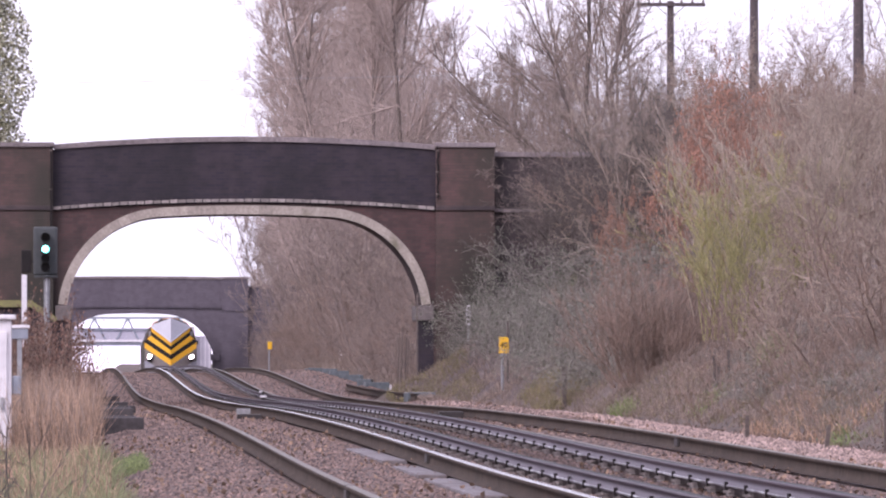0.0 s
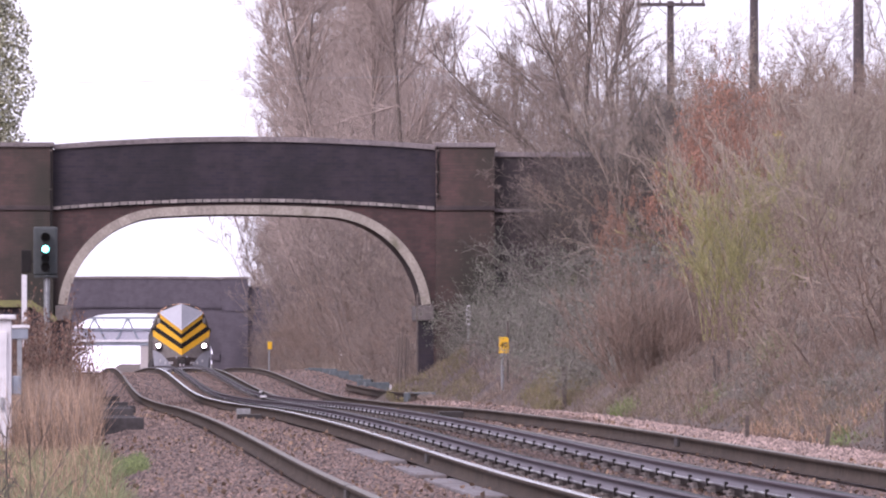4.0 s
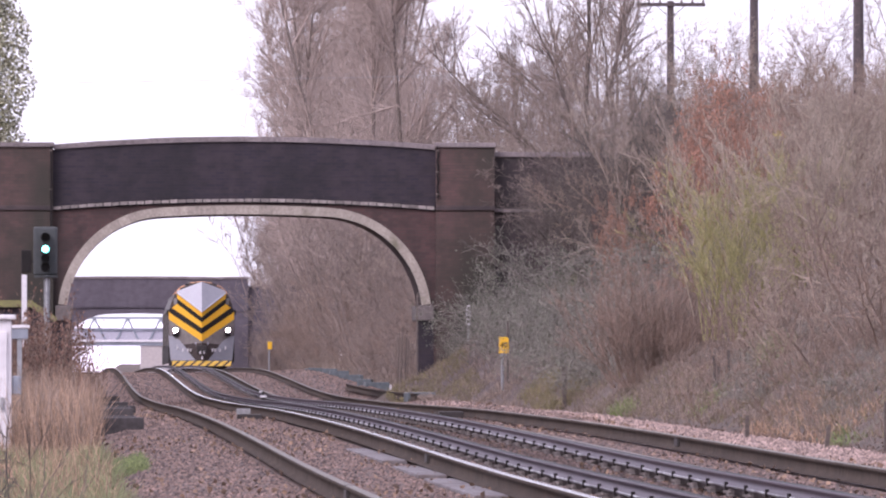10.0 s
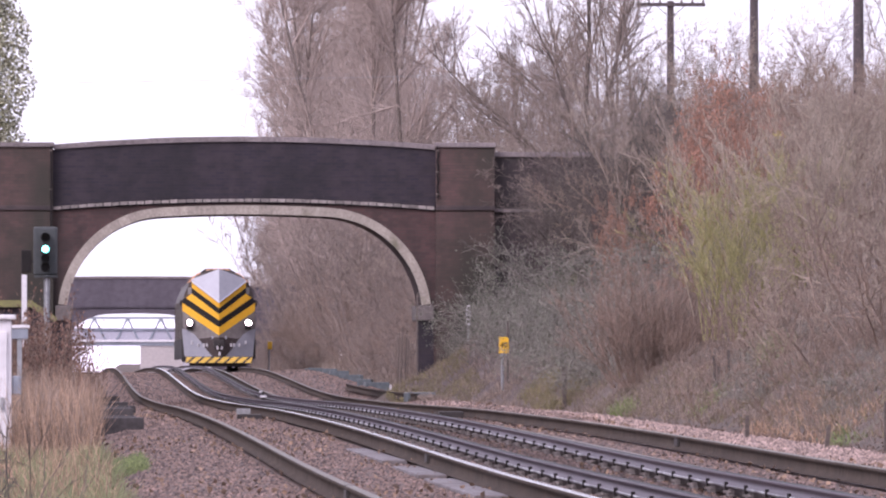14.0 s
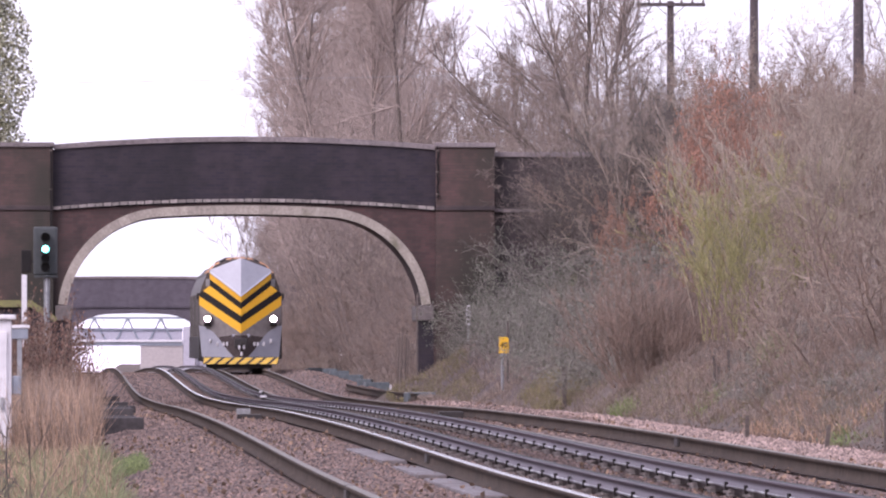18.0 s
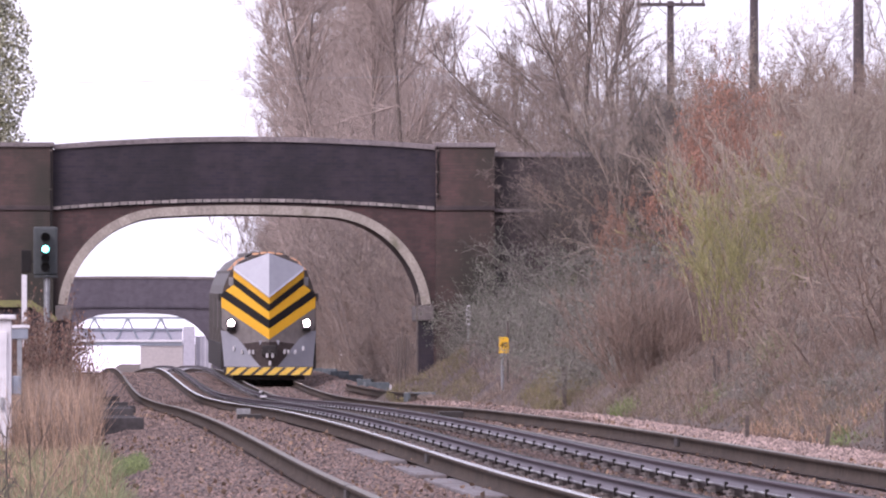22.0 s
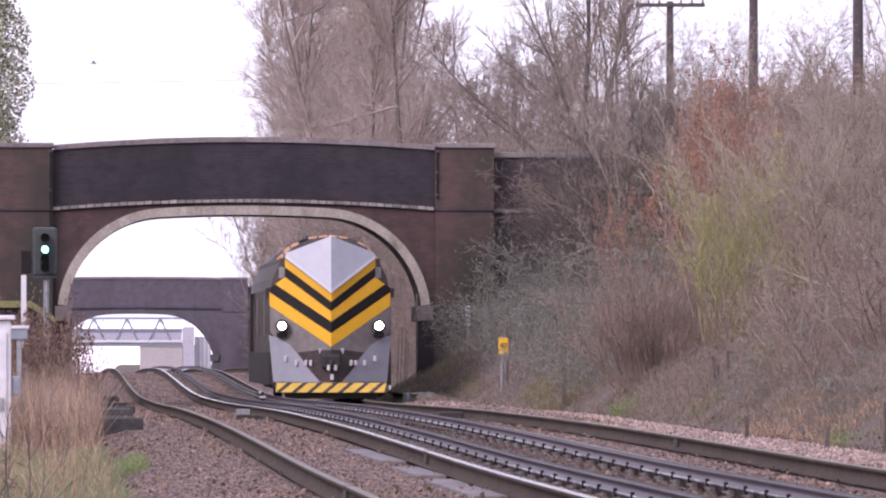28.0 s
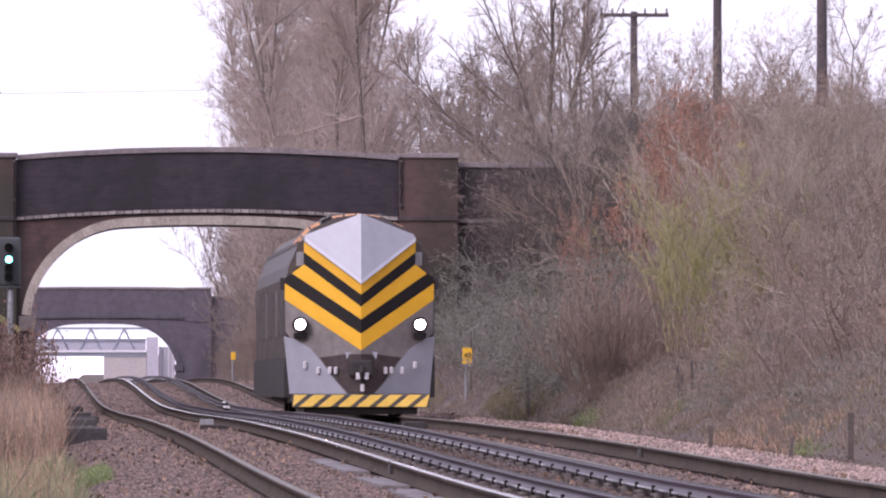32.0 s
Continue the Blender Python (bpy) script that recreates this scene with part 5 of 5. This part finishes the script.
        ob = thing("old_sleeper", pose(x, y, g, 0, 0, turn), "dark old timber sleeper lying beside the track", "sleeper", "old sleepers")
        part("baulk", box(-w / 2, w / 2, -0.4, 0.4, -0.06, tall, 0.02), "tarred", ob)
    for i, (x, y, w, turn) in enumerate(((9.36, 340, 0.75, 6), (9.2, 334, 0.5, -8), (9.28, 320, 0.46, -4), (9.22, 308, 0.6, 3), (9.06, 292, 0.72, -3), (9.35, 296, 0.4, 12), (8.96, 265, 0.66, 5), (8.75, 268, 0.4, -9),
                                     (8.46, 221, 0.66, 8), (8.95, 219, 0.5, 4), (9.2, 217.5, 0.4, -14))):
        ob = thing("trough_lid", pose(x, y, float(ground_z(x, y)), 0, 0, turn), "blue-grey concrete cable trough slab lying loose", "concrete slab", "trough slabs")
        part("slab", box(-w / 2, w / 2, -0.25, 0.25, -0.05, 0.19, 0.02), "slate", ob)
    ob = thing("timber_block", pose(3.35, 163.0, float(ground_z(3.35, 163))), "pale-topped timber block between the rails", "timber block")
    part("base", box(-0.20, 0.22, -0.2, 0.2, -0.03, 0.09, 0.01), "under", ob)
    part("top", box(-0.20, 0.03, -0.2, 0.2, 0.094, 0.19, 0.01), "concrete", ob)
    ob = thing("rail_bracket", pose(5.05, 229.0, float(ground_z(5.05, 229))), "small white-topped bracket between the tracks", "bracket")
    part("leg", box(-0.05, 0.05, -0.05, 0.05, -0.05, 0.2), "under", ob)
    part("cap", box(-0.07, 0.08, -0.05, 0.05, 0.20, 0.25, 0.01), "white", ob)
    part("side_cap", box(-0.09, -0.02, -0.05, 0.05, 0.32, 0.36, 0.01), "white", ob)
    part("stem", box(-0.03, 0.03, -0.03, 0.03, 0.2, 0.34), "under", ob)
    ob = thing("timber_block", pose(6.9, 166.0, float(ground_z(6.9, 166))), "dark timber block between the running rails", "timber block")
    part("base", box(-0.22, 0.2, -0.25, 0.25, -0.03, 0.13, 0.015), "under", ob)
    ob = thing("spare_rail", pose(0, 0, 0), "rusty spare rail lying in the cess", "rail")
    ys = np.arange(218, 266, 3.0)
    v, f = sweep(RAIL, 0.0, ys, 0.14)
    v[:, 0] += 8.08 + (265 - v[:, 1]) * 0.004
    raw("length", v, f, "rust", ob)
    ob = thing("scrap_heap", pose(9.15, 219.5, float(ground_z(9.15, 219.5))), "dark rusty scraps of old rail fastenings", "scrap heap")
    for i, (x, y, w, t, tall) in enumerate(((-0.3, 0, 0.4, 10, 0.10), (0.05, 0.3, 0.5, -20, 0.12), (0.35, -0.2, 0.3, 35, 0.2), (0.1, -0.4, 0.25, 60, 0.16), (0.45, 0.3, 0.22, -50, 0.24))):
        bm = box(-w / 2, w / 2, -0.07, 0.07, -0.3, tall, 0.02)
        bmesh.ops.transform(bm, matrix=pose(x, y, 0, 6 * i - 12, 8 - 5 * i, t), verts=bm.verts)
        part("scrap", bm, "under", ob)
    for y0, y1, w in ((100, 112.5, 0.26), (90, 97, 0.27), (78, 88.6, 0.28)):
        ob = thing("cover_board", pose(3.57, y0, float(rail_z(y0))), "worn grey board lying beside the rail", "board", "cover boards")
        part("plank", box(-w / 2, w / 2, 0, y1 - y0, -0.2, -0.15, 0.015), "board", ob)
    for x, y in ((LEFT - HALF, 73.0), (RIGHT + HALF, 110.0), (LEFT + HALF, 96.0)):
        ob = thing("fishplate", pose(x, y, float(rail_z(y))), "dark bolted fishplate joining two rails", "fishplate", "fishplates")
        for side in (-1, 1):
            part("plate", box(side * 0.026 - 0.014, side * 0.026 + 0.014, -0.3, 0.3, -0.12, -0.038, 0.004), "under", ob)
        part("gap", box(-0.038, 0.038, -0.035, 0.035, -0.03, 0.002), "under", ob)
    # overhead wire before the wood
    ob = thing("telephone_wire", pose(0, 0, 0), "thin pale wire strung above the bridge", "wire")
    cu = bpy.data.curves.new("strand", "CURVE")
    cu.dimensions, cu.bevel_depth, cu.bevel_resolution = "3D", 0.006, 1
    line = cu.splines.new("POLY")
    line.points.add(9)
    for i, p in enumerate(line.points):
        p.co = (-16 + i * 4.0, 262 - i * 0.2, 8.05 + 0.06 * i + 0.006 * (i - 4) ** 2, 1)
    cu.materials.append(M["galv"])
    new("strand", cu).parent = ob


lineside()


# ---- station footbridge and pale distance ----
def footbridge():
    ob = thing("footbridge", pose(0, 640, 0), "grey steel lattice station footbridge beyond the far bridge", "footbridge")
    part("deck", box(-9, 8.8, 0, 2.4, 1.47, 1.73), "bluegrey", ob)
    part("fascia", box(-9, 8.8, -0.1, 0.0, 1.734, 1.87), "white", ob)
    for y in (0.0, 2.3):
        part("handrail", box(-9, 8.8, y, y + 0.12, 2.50, 2.64), "bluegrey", ob)
        part("top_chord", box(-9, 8.8, y, y + 0.14, 3.26, 3.38), "bluegrey", ob)
        for i in range(9):
            x = -10.24 + i * 2.2
            for side in (-1, 1):
                if -9 < x + side * 0.76 < 8.8:
                    part("lattice_bar", rod((x + side * 0.76, y + 0.06, 1.8), (x, y + 0.06, 3.3), 0.055, 0.055, 6), "bluegrey", ob)
    part("pier", box(8.85, 9.6, -0.2, 2.6, -5.0, 2.75), "screen", ob, "pale concrete pier")
    part("side_screen", box(-9, 8.8, 2.42, 2.48, 1.88, 2.5), "screen", ob, "pale mesh screen")
    part("stair_screen", box(9.64, 10.7, 0.4, 0.46, -5.0, 2.1), "screen", ob, "pale screen beside the stair")
    for i in range(4):
        part("baluster", box(9.7 + i * 0.28, 9.76 + i * 0.28, 0.3, 0.36, -1.0, 2.3), "white", ob)
    # added block for the grey-beige distance, its haze in the pale colour
    ob = thing("station_building", pose(7.8, 720, -6.0), "low block standing for the hazy grey-beige distance beyond the footbridge", "building")
    part("wall", box(-1.0, 3.6, 0, 6, 0, 7.55), "rendering", ob, "wall coloured pale for haze")
    part("roof", box(-1.1, 3.7, -0.1, 6.1, 7.554, 7.62), "bluegrey", ob)


footbridge()
# added self-lit slab in place of the bright mist under the horizon
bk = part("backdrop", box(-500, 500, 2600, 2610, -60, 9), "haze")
tagged(bk, "glowing slab standing for pale mist below the sky", "backdrop", kind="structure")


# ---- birds ----
def bird():
    ob = thing("bird", pose(0, 0, 0), "small pale bird flying over the bridge", "bird", "birds in flight")
    bm = bmesh.new()
    bmesh.ops.create_icosphere(bm, subdivisions=2, radius=1.0, matrix=Matrix.Diagonal((0.16, 0.05, 0.045, 1)))
    part("body", bm, "gull", ob)
    part("tail", prism([(-0.13, 0.0), (-0.26, 0.03), (-0.27, -0.02)], 0.03), "gull", ob)
    for side in (-1, 1):
        v = [(0.07, 0, 0.02), (-0.06, 0, 0.02), (-0.05, side * 0.16, 0.11), (0.06, side * 0.16, 0.11), (-0.09, side * 0.34, 0.07), (0.0, side * 0.08, 0.06), (0.0, side * 0.2, 0.115)]
        part("wing", (v, [(0, 1, 2, 3), (3, 2, 4)]), "gull", ob)
    return ob


BIRDS = [bird(), bird(), bird()]


def motions():
    rows = []
    for i in range(0, 65):
        t = i * 0.5
        y = 512.9 - 10.46 * t
        a, b = float(rail_z(y + 3.6)), float(rail_z(y + 19.6))
        pitch = math.degrees(math.atan2(b - a, 16.0))
        rows.append((t, pose(RIGHT, y, a - 0.055 - (b - a) * 3.6 / 16.0, pitch, 0, 0)))
    walk(LOCO, rows)

    def sky_at(across, down, turn=0):
        return pose((across - 88) / 40.0, FOCAL / 40.0, 1.0 + (625 - down) / 40.0, 0, 0, turn)

    walk(BIRDS[0], [(0.0, sky_at(-900, -300)), (20.3, sky_at(190, -30)), (20.55, sky_at(240, 60)), (20.8, sky_at(294, 100)), (21.0, sky_at(340, 102)), (21.2, sky_at(385, 103)), (21.4, sky_at(430, 90)), (21.8, sky_at(530, -30)), (23.5, sky_at(400, -500)),
                    (26.0, sky_at(-500, -300)), (27.2, sky_at(-60, 40)), (27.4, sky_at(0, 60)), (27.8, sky_at(112, 92)), (28.0, sky_at(166, 112)), (28.2, sky_at(228, 120)),
                    (28.4, sky_at(290, 120)), (28.6, sky_at(345, 121)), (29.0, sky_at(402, 108)), (32.0, sky_at(900, -200))])
    walk(BIRDS[1], [(0.0, sky_at(1500, -150, 180)), (27.0, sky_at(690, 120, 180)), (27.8, sky_at(656, 134, 180)), (28.2, sky_at(630, 146, 180)), (28.6, sky_at(550, 160, 180)),
                    (28.8, sky_at(492, 166, 180)), (29.2, sky_at(365, 168, 180)), (29.4, sky_at(293, 160, 180)), (29.6, sky_at(210, 156, 180)),
                    (29.8, sky_at(133, 140, 180)), (32.0, sky_at(-700, 20, 180))])
    walk(BIRDS[2], [(0.0, sky_at(1500, -260, 180)), (24.0, sky_at(520, -150, 180)), (24.65, sky_at(310, 20, 180)), (25.0, sky_at(216, 113, 180)), (25.4, sky_at(101, 140, 180)), (25.9, sky_at(-80, 160, 180)),
                    (27.0, sky_at(-200, -300, 180)), (28.2, sky_at(560, -120, 180)), (28.8, sky_at(460, 110, 180)), (29.2, sky_at(395, 101, 180)), (29.4, sky_at(357, 87, 180)), (29.6, sky_at(296, 85, 180)),
                    (29.8, sky_at(226, 82, 180)), (30.0, sky_at(146, 78, 180)), (30.2, sky_at(82, 68, 180)), (32.0, sky_at(-600, -20, 180))])


motions()
